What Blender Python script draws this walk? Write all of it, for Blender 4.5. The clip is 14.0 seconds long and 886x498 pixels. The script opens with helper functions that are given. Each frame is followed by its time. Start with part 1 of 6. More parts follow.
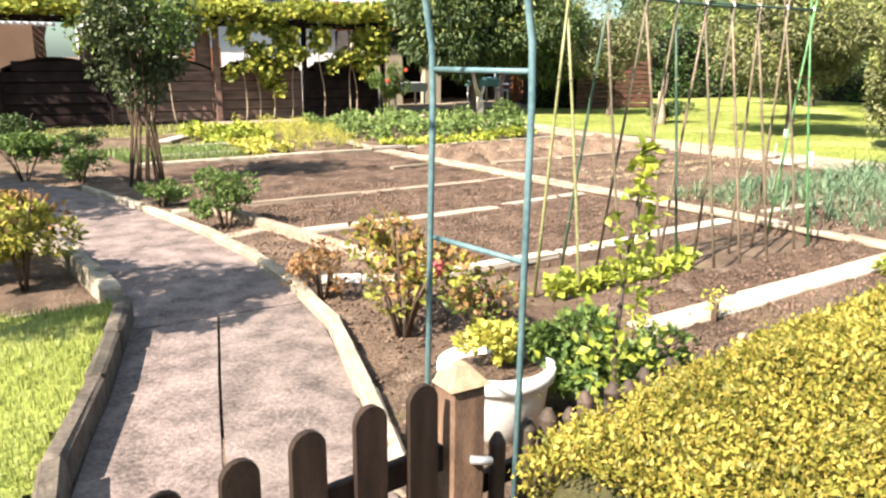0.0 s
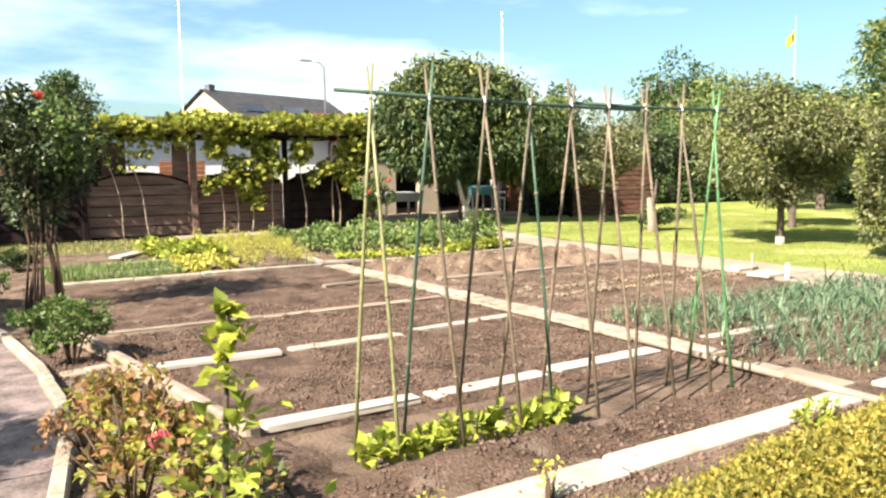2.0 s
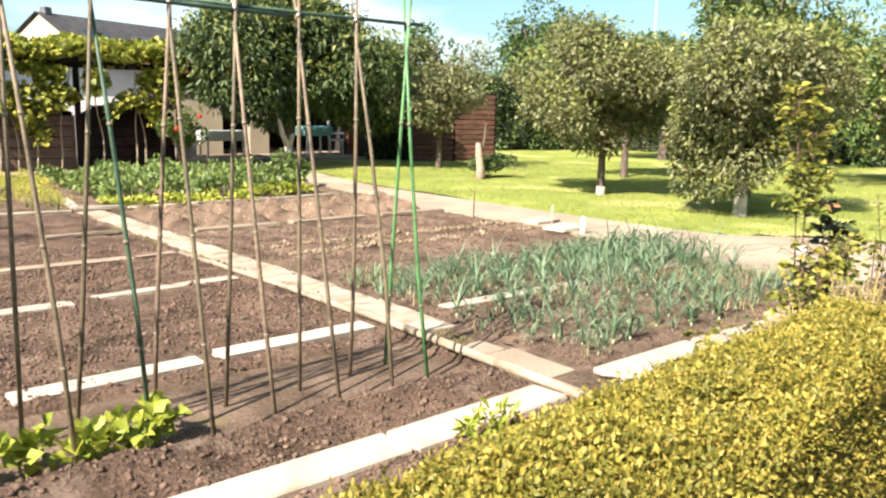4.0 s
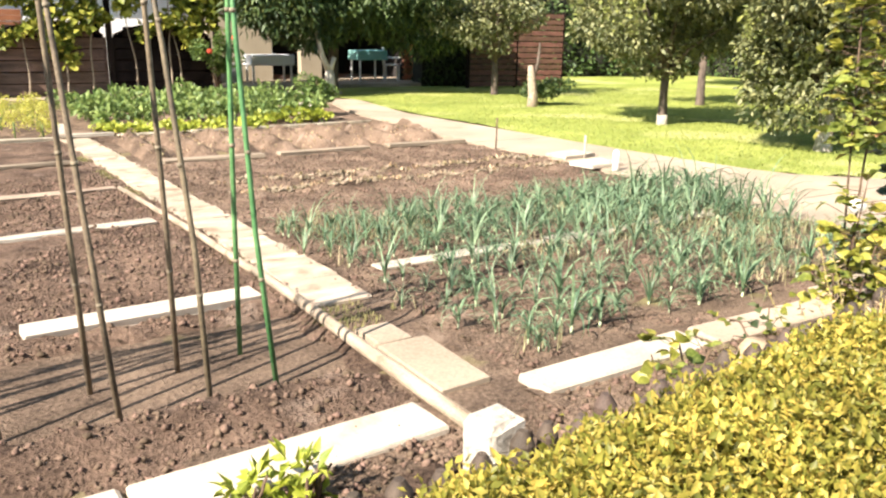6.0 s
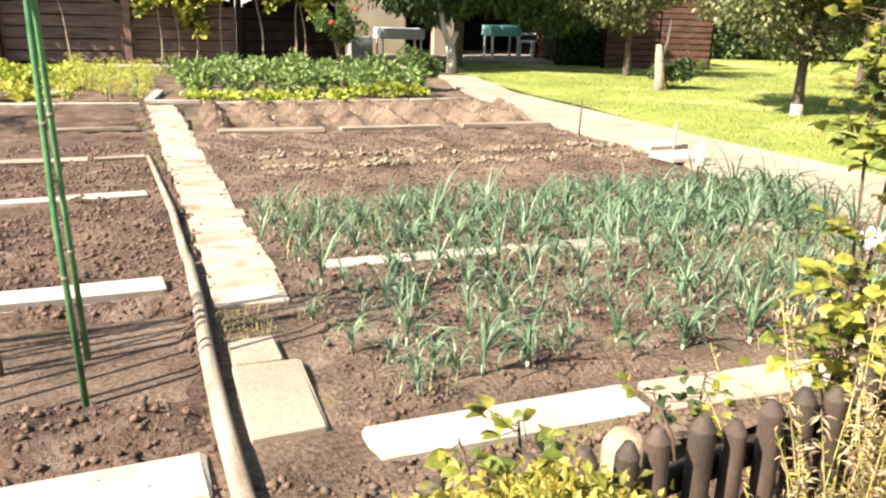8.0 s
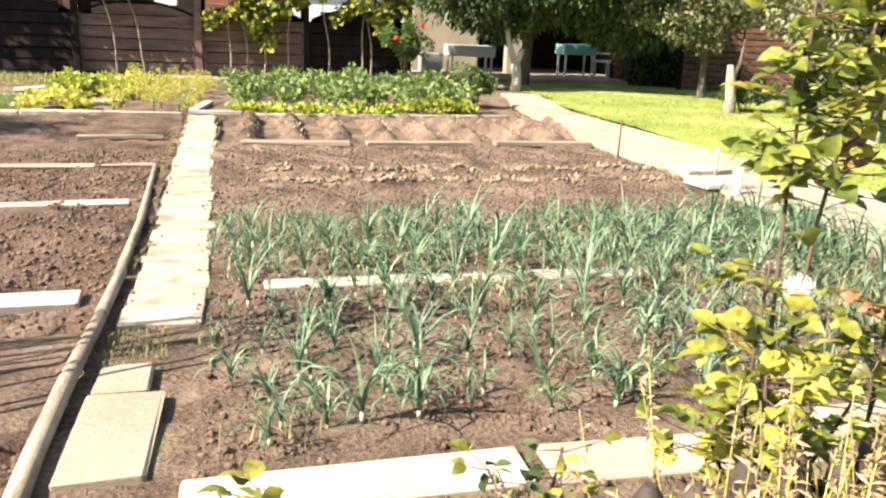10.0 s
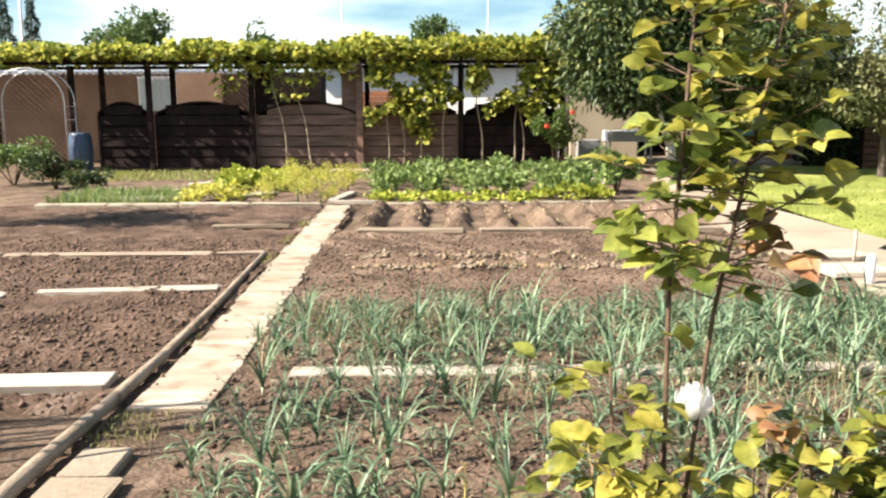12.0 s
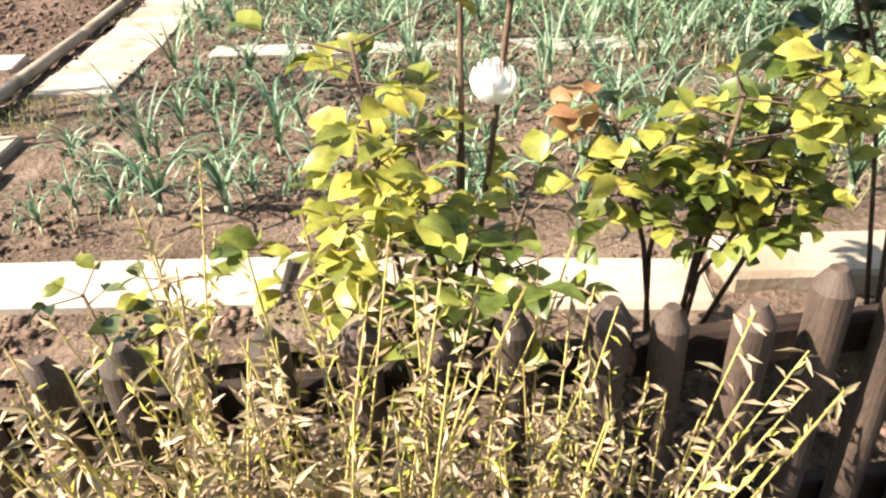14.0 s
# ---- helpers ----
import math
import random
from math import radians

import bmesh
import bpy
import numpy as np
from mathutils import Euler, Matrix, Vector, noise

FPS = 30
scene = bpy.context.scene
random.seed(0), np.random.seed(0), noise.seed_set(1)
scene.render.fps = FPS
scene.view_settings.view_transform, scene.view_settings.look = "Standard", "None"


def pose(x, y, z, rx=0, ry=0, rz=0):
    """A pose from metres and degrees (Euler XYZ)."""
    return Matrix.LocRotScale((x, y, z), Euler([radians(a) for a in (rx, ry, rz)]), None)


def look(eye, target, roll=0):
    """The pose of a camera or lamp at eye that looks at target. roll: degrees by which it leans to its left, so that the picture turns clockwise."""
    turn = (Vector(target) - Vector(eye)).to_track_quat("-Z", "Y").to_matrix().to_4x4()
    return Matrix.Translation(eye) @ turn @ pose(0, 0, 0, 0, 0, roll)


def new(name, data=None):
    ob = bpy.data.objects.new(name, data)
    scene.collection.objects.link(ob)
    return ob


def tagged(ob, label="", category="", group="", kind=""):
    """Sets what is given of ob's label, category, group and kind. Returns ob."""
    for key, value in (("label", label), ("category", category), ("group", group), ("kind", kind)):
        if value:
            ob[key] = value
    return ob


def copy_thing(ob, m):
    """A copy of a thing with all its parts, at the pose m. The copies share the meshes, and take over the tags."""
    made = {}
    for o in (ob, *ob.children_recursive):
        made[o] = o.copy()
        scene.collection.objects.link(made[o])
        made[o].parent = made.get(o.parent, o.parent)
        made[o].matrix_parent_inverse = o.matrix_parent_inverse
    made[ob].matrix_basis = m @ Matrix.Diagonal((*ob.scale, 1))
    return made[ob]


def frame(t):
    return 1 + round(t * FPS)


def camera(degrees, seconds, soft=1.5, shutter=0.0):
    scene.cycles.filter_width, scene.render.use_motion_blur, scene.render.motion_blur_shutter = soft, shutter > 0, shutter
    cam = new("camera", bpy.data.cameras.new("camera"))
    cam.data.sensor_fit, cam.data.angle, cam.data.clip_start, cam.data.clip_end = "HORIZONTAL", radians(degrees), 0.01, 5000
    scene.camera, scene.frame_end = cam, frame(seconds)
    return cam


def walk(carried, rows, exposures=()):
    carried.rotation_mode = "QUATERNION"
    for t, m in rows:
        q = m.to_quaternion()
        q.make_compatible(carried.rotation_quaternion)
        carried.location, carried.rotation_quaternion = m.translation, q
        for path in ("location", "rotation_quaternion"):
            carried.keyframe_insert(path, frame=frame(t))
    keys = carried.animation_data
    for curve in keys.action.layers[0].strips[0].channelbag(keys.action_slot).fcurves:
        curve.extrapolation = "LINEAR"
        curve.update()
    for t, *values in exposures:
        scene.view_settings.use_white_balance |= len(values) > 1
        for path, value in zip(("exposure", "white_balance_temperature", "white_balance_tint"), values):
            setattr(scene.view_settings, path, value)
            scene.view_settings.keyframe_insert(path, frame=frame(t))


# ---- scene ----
cam = camera(58.2, 14.0, soft=2.3)
PATH = [
    (0, (0.211, -0.208, 1.647), (1.248, 1.437, 1.18), 0.3),
    (0.5, (0.652, -0.158, 1.71), (1.716, 1.52, 1.483), -0.9),
    (1, (1.104, -0.198, 1.675), (2.137, 1.498, 1.439), -1.2),
    (1.5, (1.534, -0.142, 1.644), (2.522, 1.571, 1.343), -0.8),
    (2, (1.952, -0.075, 1.674), (2.932, 1.656, 1.467), -0.7),
    (2.5, (2.426, 0.015, 1.708), (3.438, 1.737, 1.611), 0.2),
    (3, (2.948, 0.14, 1.681), (4.127, 1.75, 1.544), 1.5),
    (3.5, (3.455, 0.182, 1.639), (4.688, 1.736, 1.383), 0.4),
    (6, (5.688, 0.925, 1.41), (6.692, 2.576, 0.893), 0.7),
    (6.5, (6.042, 0.966, 1.41), (6.97, 2.658, 0.887), 0.1),
    (7, (6.408, 1.075, 1.385), (7.249, 2.804, 0.836), 0.7),
    (7.5, (6.746, 1.117, 1.36), (7.484, 2.885, 0.786), 1.3),
    (10, (7.814, 1.337, 1.283), (8.246, 3.215, 0.748), 2.3),
    (10.5, (8.011, 1.369, 1.266), (8.466, 3.245, 0.743), 2.3),
    (11, (8.232, 1.357, 1.278), (8.584, 3.278, 0.846), -0.6),
    (11.5, (8.403, 1.324, 1.303), (8.476, 3.301, 1.008), -1.7),
    (12, (8.597, 1.427, 1.266), (8.574, 3.4, 0.935), -0.2),
    (12.5, (8.791, 1.569, 1.247), (8.819, 3.491, 0.693), -0.9),
    (13, (9.014, 1.602, 1.221), (9.038, 3.445, 0.445), -1.7),
    (13.5, (9.096, 1.618, 1.191), (9.027, 3.378, 0.245), -1.7),
    (14, (9.08, 1.707, 1.168), (8.954, 3.392, 0.098), -2.3),
]
EXPOSURES = [(0, 2.0), (0.5, 1.76), (1.0, 1.66), (1.5, 1.88), (2.0, 1.82), (3.0, 1.74), (6.0, 1.9), (7.5, 1.94), (10.0, 2.0), (11.0, 1.97), (11.5, 1.82), (12.0, 1.76), (13.0, 1.95), (14.0, 2.1)]
walk(cam, [(t, look(eye, target, roll)) for t, eye, target, roll in PATH], EXPOSURES)

# ---- light: clear late-summer sky, sun from the side ----
SUN_ELEV, SUN_AZ = 42.0, 17.0          # shadows run along +x, turned 17 degrees towards +y
world = bpy.data.worlds.new("sky_world")
scene.world = world
world.use_nodes = True
wn, wl = world.node_tree.nodes, world.node_tree.links
sky = wn.new("ShaderNodeTexSky")
sky.sky_type, sky.sun_disc = "NISHITA", False
sky.sun_elevation, sky.sun_rotation = radians(SUN_ELEV), radians(270 - SUN_AZ)
sky.air_density, sky.dust_density, sky.ozone_density = 1.0, 1.5, 1.0
wco = wn.new("ShaderNodeTexCoord")
wmap = wn.new("ShaderNodeMapping")
wmap.inputs["Scale"].default_value = (1.2, 1.2, 5.0)
wcl = wn.new("ShaderNodeTexNoise")
wcl.inputs["Scale"].default_value, wcl.inputs["Detail"].default_value = 1.6, 7.0
wramp = wn.new("ShaderNodeValToRGB")
wramp.color_ramp.elements[0].position, wramp.color_ramp.elements[1].position = 0.47, 0.8
wmix = wn.new("ShaderNodeMixRGB")
wmix.inputs["Color2"].default_value = (14.0, 14.6, 15.0, 1)
wl.new(wco.outputs["Generated"], wmap.inputs["Vector"])
wl.new(wmap.outputs["Vector"], wcl.inputs["Vector"])
wl.new(wcl.outputs["Fac"], wramp.inputs["Fac"])
wl.new(wramp.outputs["Color"], wmix.inputs["Fac"])
wtint = wn.new("ShaderNodeMixRGB")
wtint.blend_type = "MULTIPLY"
wtint.inputs["Fac"].default_value, wtint.inputs["Color2"].default_value = 1.0, (0.92, 1.13, 1.15, 1)
wl.new(sky.outputs["Color"], wtint.inputs["Color1"])
wl.new(wtint.outputs["Color"], wmix.inputs["Color1"])
wl.new(wmix.outputs["Color"], wn["Background"].inputs["Color"])
wn["Background"].inputs["Strength"].default_value = 0.05

sun = new("sun", bpy.data.lights.new("sun", "SUN"))
sun.data.energy, sun.data.angle, sun.data.color = 5.0, radians(0.5), (1.0, 0.89, 0.785)
ce, se = math.cos(radians(SUN_ELEV)), math.sin(radians(SUN_ELEV))
sun.matrix_world = look((0, 0, 20), Vector((0, 0, 20)) + Vector((ce * math.cos(radians(SUN_AZ)), ce * math.sin(radians(SUN_AZ)), -se)))


# ---- materials ----
def mat(name, dark, light, scale=8.0, fine=60.0, rough=0.8, bump=0.3, dist=0.01, metal=0.0, spread=0.0, per="", blotch=None, stretch=(1, 1, 1), leaf=0.0, spec=0.4):
    """Two scales of noise between two colours, fine relief, and a random shade per object or per island."""
    m = bpy.data.materials.new(name)
    m.use_nodes = True
    n, l = m.node_tree.nodes, m.node_tree.links
    p = n["Principled BSDF"]
    p.inputs["Roughness"].default_value, p.inputs["Metallic"].default_value = rough, metal
    p.inputs["Specular IOR Level"].default_value = spec
    geo = n.new("ShaderNodeNewGeometry")
    mp = n.new("ShaderNodeMapping")
    mp.inputs["Scale"].default_value = stretch
    l.new(geo.outputs["Position"], mp.inputs["Vector"])
    a, b = n.new("ShaderNodeTexNoise"), n.new("ShaderNodeTexNoise")
    a.inputs["Scale"].default_value, a.inputs["Detail"].default_value = scale, 5.0
    b.inputs["Scale"].default_value, b.inputs["Detail"].default_value = fine, 6.0
    b.inputs["Roughness"].default_value = 0.65
    for q in (a, b):
        l.new(mp.outputs["Vector"], q.inputs["Vector"])
    add = n.new("ShaderNodeMath")
    add.operation = "ADD"
    l.new(a.outputs["Fac"], add.inputs[0])
    l.new(b.outputs["Fac"], add.inputs[1])
    fac = n.new("ShaderNodeMapRange")
    fac.inputs["From Min"].default_value, fac.inputs["From Max"].default_value = 0.72, 1.28
    l.new(add.outputs[0], fac.inputs["Value"])
    mix = n.new("ShaderNodeMixRGB")
    mix.inputs["Color1"].default_value, mix.inputs["Color2"].default_value = (*dark, 1), (*light, 1)
    l.new(fac.outputs["Result"], mix.inputs["Fac"])
    out = mix.outputs["Color"]
    if blotch:
        c = n.new("ShaderNodeTexNoise")
        c.inputs["Scale"].default_value, c.inputs["Detail"].default_value = blotch[1], 4.0
        l.new(geo.outputs["Position"], c.inputs["Vector"])
        r = n.new("ShaderNodeMapRange")
        r.inputs["From Min"].default_value, r.inputs["From Max"].default_value = blotch[2], blotch[2] + 0.12
        l.new(c.outputs["Fac"], r.inputs["Value"])
        mb = n.new("ShaderNodeMixRGB")
        mb.inputs["Color2"].default_value = (*blotch[0], 1)
        l.new(r.outputs["Result"], mb.inputs["Fac"])
        l.new(out, mb.inputs["Color1"])
        out = mb.outputs["Color"]
    if spread:
        if per == "island":
            rnd = geo.outputs["Random Per Island"]
        else:
            rnd = n.new("ShaderNodeObjectInfo").outputs["Random"]
        hs = n.new("ShaderNodeHueSaturation")
        v, h = n.new("ShaderNodeMapRange"), n.new("ShaderNodeMapRange")
        v.inputs["To Min"].default_value, v.inputs["To Max"].default_value = 1 - spread, 1 + spread
        h.inputs["To Min"].default_value, h.inputs["To Max"].default_value = 0.5 + 0.05 * spread, 0.5 - 0.05 * spread
        for q in (v, h):
            l.new(rnd, q.inputs["Value"])
        l.new(v.outputs["Result"], hs.inputs["Value"])
        l.new(h.outputs["Result"], hs.inputs["Hue"])
        l.new(out, hs.inputs["Color"])
        out = hs.outputs["Color"]
    l.new(out, p.inputs["Base Color"])
    if bump:
        bu = n.new("ShaderNodeBump")
        bu.inputs["Strength"].default_value, bu.inputs["Distance"].default_value = bump, dist
        l.new(b.outputs["Fac"], bu.inputs["Height"])
        l.new(bu.outputs["Normal"], p.inputs["Normal"])
    if leaf:
        tr = n.new("ShaderNodeBsdfTranslucent")
        l.new(out, tr.inputs["Color"])
        ms = n.new("ShaderNodeMixShader")
        ms.inputs["Fac"].default_value = leaf
        l.new(p.outputs[0], ms.inputs[1])
        l.new(tr.outputs[0], ms.inputs[2])
        l.new(ms.outputs[0], n["Material Output"].inputs["Surface"])
    return m


def foliage(name, dark, light, spread=0.35, leaf=0.35, rough=0.5):
    return mat(name, dark, light, 5.0, 40.0, rough, 0.0, per="island", spread=spread, leaf=leaf, spec=0.35)


M_SOIL = mat("soil", (0.036, 0.024, 0.017), (0.27, 0.19, 0.135), 2.2, 45.0, 0.95, 1.0, 0.035, blotch=((0.27, 0.2, 0.15), 3.0, 0.6), spec=0.1)
M_DUGSOIL = mat("dug_soil", (0.028, 0.018, 0.013), (0.21, 0.142, 0.102), 2.2, 40.0, 0.95, 1.0, 0.045, blotch=((0.23, 0.17, 0.13), 3.0, 0.6), spec=0.1)
# cream render darkened to tan, the tree's shade put into the colour
M_SHADECREAM = mat("shaded_cream_render", (0.26, 0.215, 0.15), (0.4, 0.345, 0.25), 1.0, 40.0, 0.9, 0.2, 0.004)
M_CLOD = mat("soil_clod", (0.05, 0.033, 0.023), (0.2, 0.138, 0.1), 6.0, 60.0, 0.95, 0.6, 0.01, spread=0.3, per="island", spec=0.1)
# leaf litter, darkened further by fence shade put into the colour
M_SHADELITTER = mat("shaded_litter", (0.012, 0.01, 0.008), (0.085, 0.07, 0.055), 9.0, 45.0, 0.95, 1.0, 0.03, spec=0.1)
M_EARTH = mat("bare_earth", (0.045, 0.031, 0.022), (0.25, 0.178, 0.126), 2.5, 48.0, 0.95, 1.0, 0.03, blotch=((0.2, 0.17, 0.08), 2.0, 0.58), spec=0.1)
M_LAWN = mat("lawn", (0.13, 0.165, 0.032), (0.3, 0.33, 0.08), 0.8, 30.0, 0.9, 0.8, 0.03, blotch=((0.36, 0.36, 0.14), 0.6, 0.54), spec=0.1)
M_GRASS = foliage("grass_blade", (0.14, 0.175, 0.034), (0.33, 0.35, 0.095), 0.3, 0.3)
M_AGGREGATE = mat("washed_concrete", (0.055, 0.041, 0.035), (0.275, 0.215, 0.19), 5.0, 42.0, 0.92, 1.0, 0.012, spread=0.08, blotch=((0.235, 0.19, 0.165), 1.2, 0.6))
M_CONCRETE = mat("pale_concrete", (0.28, 0.235, 0.18), (0.46, 0.4, 0.32), 3.0, 70.0, 0.9, 0.5, 0.006, spread=0.12, blotch=((0.24, 0.19, 0.13), 2.2, 0.6))
M_KERB = mat("weathered_kerb", (0.17, 0.14, 0.1), (0.42, 0.36, 0.27), 4.0, 60.0, 0.92, 0.7, 0.01, spread=0.15, blotch=((0.14, 0.12, 0.08), 5.0, 0.6))
# weathered kerb, the dark of its shaded face put into the colour
M_SHADEKERB = mat("weathered_shaded_kerb", (0.03, 0.024, 0.018), (0.14, 0.115, 0.085), 6.0, 50.0, 0.95, 0.9, 0.012, spread=0.2, blotch=((0.2, 0.17, 0.13), 5.0, 0.62))
M_PAVE = mat("path_concrete", (0.21, 0.165, 0.118), (0.36, 0.292, 0.215), 0.9, 60.0, 0.9, 0.5, 0.008, spread=0.08, blotch=((0.22, 0.165, 0.11), 1.5, 0.58))
M_PLANK = mat("bleached_plank", (0.26, 0.22, 0.17), (0.46, 0.41, 0.34), 3.0, 90.0, 0.85, 0.5, 0.004, spread=0.14, stretch=(1, 6, 6), blotch=((0.24, 0.19, 0.14), 3.0, 0.6))
M_OLDPLANK = mat("old_plank", (0.15, 0.11, 0.08), (0.36, 0.28, 0.2), 3.0, 90.0, 0.88, 0.5, 0.004, spread=0.16, stretch=(1, 6, 6))
M_SLAT = mat("walkway_board", (0.22, 0.17, 0.12), (0.46, 0.385, 0.29), 3.0, 70.0, 0.88, 0.7, 0.008, spread=0.2, stretch=(1, 4, 4), blotch=((0.2, 0.145, 0.095), 4.0, 0.54))
M_LOG = mat("peeled_log", (0.16, 0.115, 0.075), (0.42, 0.34, 0.25), 4.0, 60.0, 0.85, 0.7, 0.008, stretch=(5, 1, 5), blotch=((0.09, 0.065, 0.04), 4.0, 0.6))
M_PICKET = mat("brown_stain", (0.013, 0.008, 0.006), (0.044, 0.028, 0.02), 5.0, 70.0, 0.7, 0.5, 0.004, stretch=(5, 5, 1), spread=0.15, spec=0.2)
M_ROUNDPICKET = mat("weathered_picket", (0.022, 0.015, 0.011), (0.095, 0.066, 0.046), 5.0, 70.0, 0.7, 0.5, 0.004, stretch=(5, 5, 1), spread=0.25)
M_POST = mat("raw_post", (0.2, 0.13, 0.08), (0.42, 0.32, 0.2), 5.0, 50.0, 0.8, 0.5, 0.005, stretch=(5, 5, 1), blotch=((0.5, 0.42, 0.24), 6.0, 0.55))
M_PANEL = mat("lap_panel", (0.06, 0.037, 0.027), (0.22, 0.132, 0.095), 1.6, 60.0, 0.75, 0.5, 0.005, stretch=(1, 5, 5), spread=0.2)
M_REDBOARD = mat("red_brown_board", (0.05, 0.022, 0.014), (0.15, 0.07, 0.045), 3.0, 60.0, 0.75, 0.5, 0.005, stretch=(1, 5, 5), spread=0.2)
# near-black timber, shade round the panels and pergola put into the colour
M_SHADEWOOD = mat("shaded_timber", (0.008, 0.006, 0.006), (0.028, 0.018, 0.015), 3.0, 50.0, 0.9, 0.4, 0.005, spread=0.2, spec=0.1)
M_REDWOOD = mat("red_timber", (0.2, 0.075, 0.035), (0.38, 0.16, 0.08), 3.0, 50.0, 0.7, 0.4, 0.005, stretch=(1, 5, 5), spread=0.15)
M_BARK = mat("bark", (0.04, 0.03, 0.022), (0.17, 0.13, 0.1), 6.0, 45.0, 0.95, 0.9, 0.02, stretch=(3, 3, 1))
M_PALEBARK = mat("limewashed_and_lit_bark", (0.3, 0.26, 0.2), (0.58, 0.53, 0.44), 5.0, 40.0, 0.9, 0.8, 0.02, stretch=(3, 3, 1), blotch=((0.2, 0.16, 0.12), 5.0, 0.66))
M_TWIG = mat("twig", (0.05, 0.03, 0.02), (0.13, 0.085, 0.05), 8.0, 60.0, 0.9, 0.4, 0.004)
M_GREENSTEM = mat("green_stem", (0.05, 0.09, 0.02), (0.14, 0.2, 0.05), 8.0, 60.0, 0.7, 0.3, 0.003)
M_STALK = mat("dry_stalk", (0.28, 0.23, 0.06), (0.46, 0.38, 0.13), 8.0, 60.0, 0.8, 0.2, 0.003, spread=0.25, per="island")
M_BAMBOO = mat("dry_cane", (0.055, 0.042, 0.028), (0.2, 0.155, 0.095), 6.0, 50.0, 0.6, 0.4, 0.003, spread=0.3)
M_OLIVECANE = mat("olive_cane", (0.11, 0.115, 0.045), (0.28, 0.27, 0.12), 6.0, 40.0, 0.5, 0.3, 0.003, spread=0.2)
M_GREENCANE = mat("green_plastic_cane", (0.025, 0.09, 0.03), (0.09, 0.21, 0.08), 6.0, 40.0, 0.45, 0.2, 0.002, spread=0.3)
M_DARKCANE = mat("dark_cane", (0.02, 0.045, 0.03), (0.06, 0.1, 0.06), 6.0, 40.0, 0.5, 0.2, 0.002, spread=0.2)
M_NODE = mat("cane_joint", (0.1, 0.08, 0.055), (0.24, 0.2, 0.13), 20.0, 80.0, 0.7, 0.2, 0.002)
M_ARCH = mat("blue_green_tube", (0.05, 0.1, 0.11), (0.13, 0.21, 0.215), 6.0, 60.0, 0.5, 0.2, 0.002)
M_POT = mat("white_planter", (0.58, 0.56, 0.52), (0.82, 0.8, 0.76), 4.0, 60.0, 0.7, 0.3, 0.003, blotch=((0.4, 0.38, 0.33), 7.0, 0.64))
M_STONE = mat("pale_stone", (0.3, 0.26, 0.21), (0.62, 0.57, 0.5), 7.0, 45.0, 0.9, 0.9, 0.02, spread=0.2)
M_WHITEWALL = mat("white_render", (0.78, 0.76, 0.72), (0.9, 0.88, 0.85), 1.2, 40.0, 0.9, 0.2, 0.004)
M_CREAMWALL = mat("cream_render", (0.42, 0.36, 0.24), (0.58, 0.5, 0.36), 1.0, 40.0, 0.9, 0.2, 0.004)
M_BROWNWALL = mat("brown_render", (0.13, 0.078, 0.053), (0.24, 0.15, 0.1), 0.9, 40.0, 0.9, 0.3, 0.005)
M_ROOF = mat("slate_roof", (0.06, 0.06, 0.065), (0.15, 0.145, 0.15), 1.5, 40.0, 0.8, 0.4, 0.01, stretch=(1, 1, 4))
M_TILE = mat("clay_tile", (0.3, 0.11, 0.05), (0.5, 0.22, 0.1), 4.0, 40.0, 0.85, 0.4, 0.006, spread=0.2)
M_BRICK = mat("orange_brick", (0.3, 0.11, 0.05), (0.5, 0.22, 0.11), 6.0, 60.0, 0.9, 0.5, 0.005, spread=0.25)
M_DARK = mat("dark_interior", (0.012, 0.01, 0.009), (0.03, 0.025, 0.022), 2.0, 30.0, 0.9, 0.1, 0.003)
M_METAL = mat("grey_metal", (0.3, 0.31, 0.32), (0.5, 0.5, 0.5), 5.0, 60.0, 0.45, 0.2, 0.002, metal=0.6)
M_WHITE = mat("white_plastic", (0.7, 0.71, 0.72), (0.85, 0.85, 0.85), 3.0, 40.0, 0.5, 0.1, 0.002)
M_TEAL = mat("teal_cloth", (0.16, 0.42, 0.4), (0.3, 0.56, 0.52), 3.0, 90.0, 0.9, 0.2, 0.002)
M_CURTAIN = mat("pale_curtain", (0.4, 0.47, 0.48), (0.62, 0.68, 0.68), 2.0, 40.0, 0.9, 0.2, 0.004, stretch=(8, 8, 0.4))
M_BLUEBIN = mat("blue_plastic", (0.025, 0.045, 0.08), (0.05, 0.08, 0.13), 4.0, 40.0, 0.5, 0.1, 0.002)
M_YELLOW = mat("yellow_cloth", (0.6, 0.5, 0.05), (0.8, 0.68, 0.1), 4.0, 40.0, 0.8, 0.1, 0.002)
M_GLASS = mat("window_glass", (0.03, 0.035, 0.04), (0.05, 0.055, 0.06), 2.0, 30.0, 0.06, 0.0, spec=0.6)
M_STUBBLE = mat("dry_stubble", (0.11, 0.085, 0.055), (0.3, 0.24, 0.165), 20.0, 80.0, 0.9, 0.3, 0.003, spread=0.3, per="island")
M_SHANK = mat("leek_shank", (0.26, 0.33, 0.17), (0.48, 0.52, 0.34), 20.0, 80.0, 0.5, 0.2, 0.002)

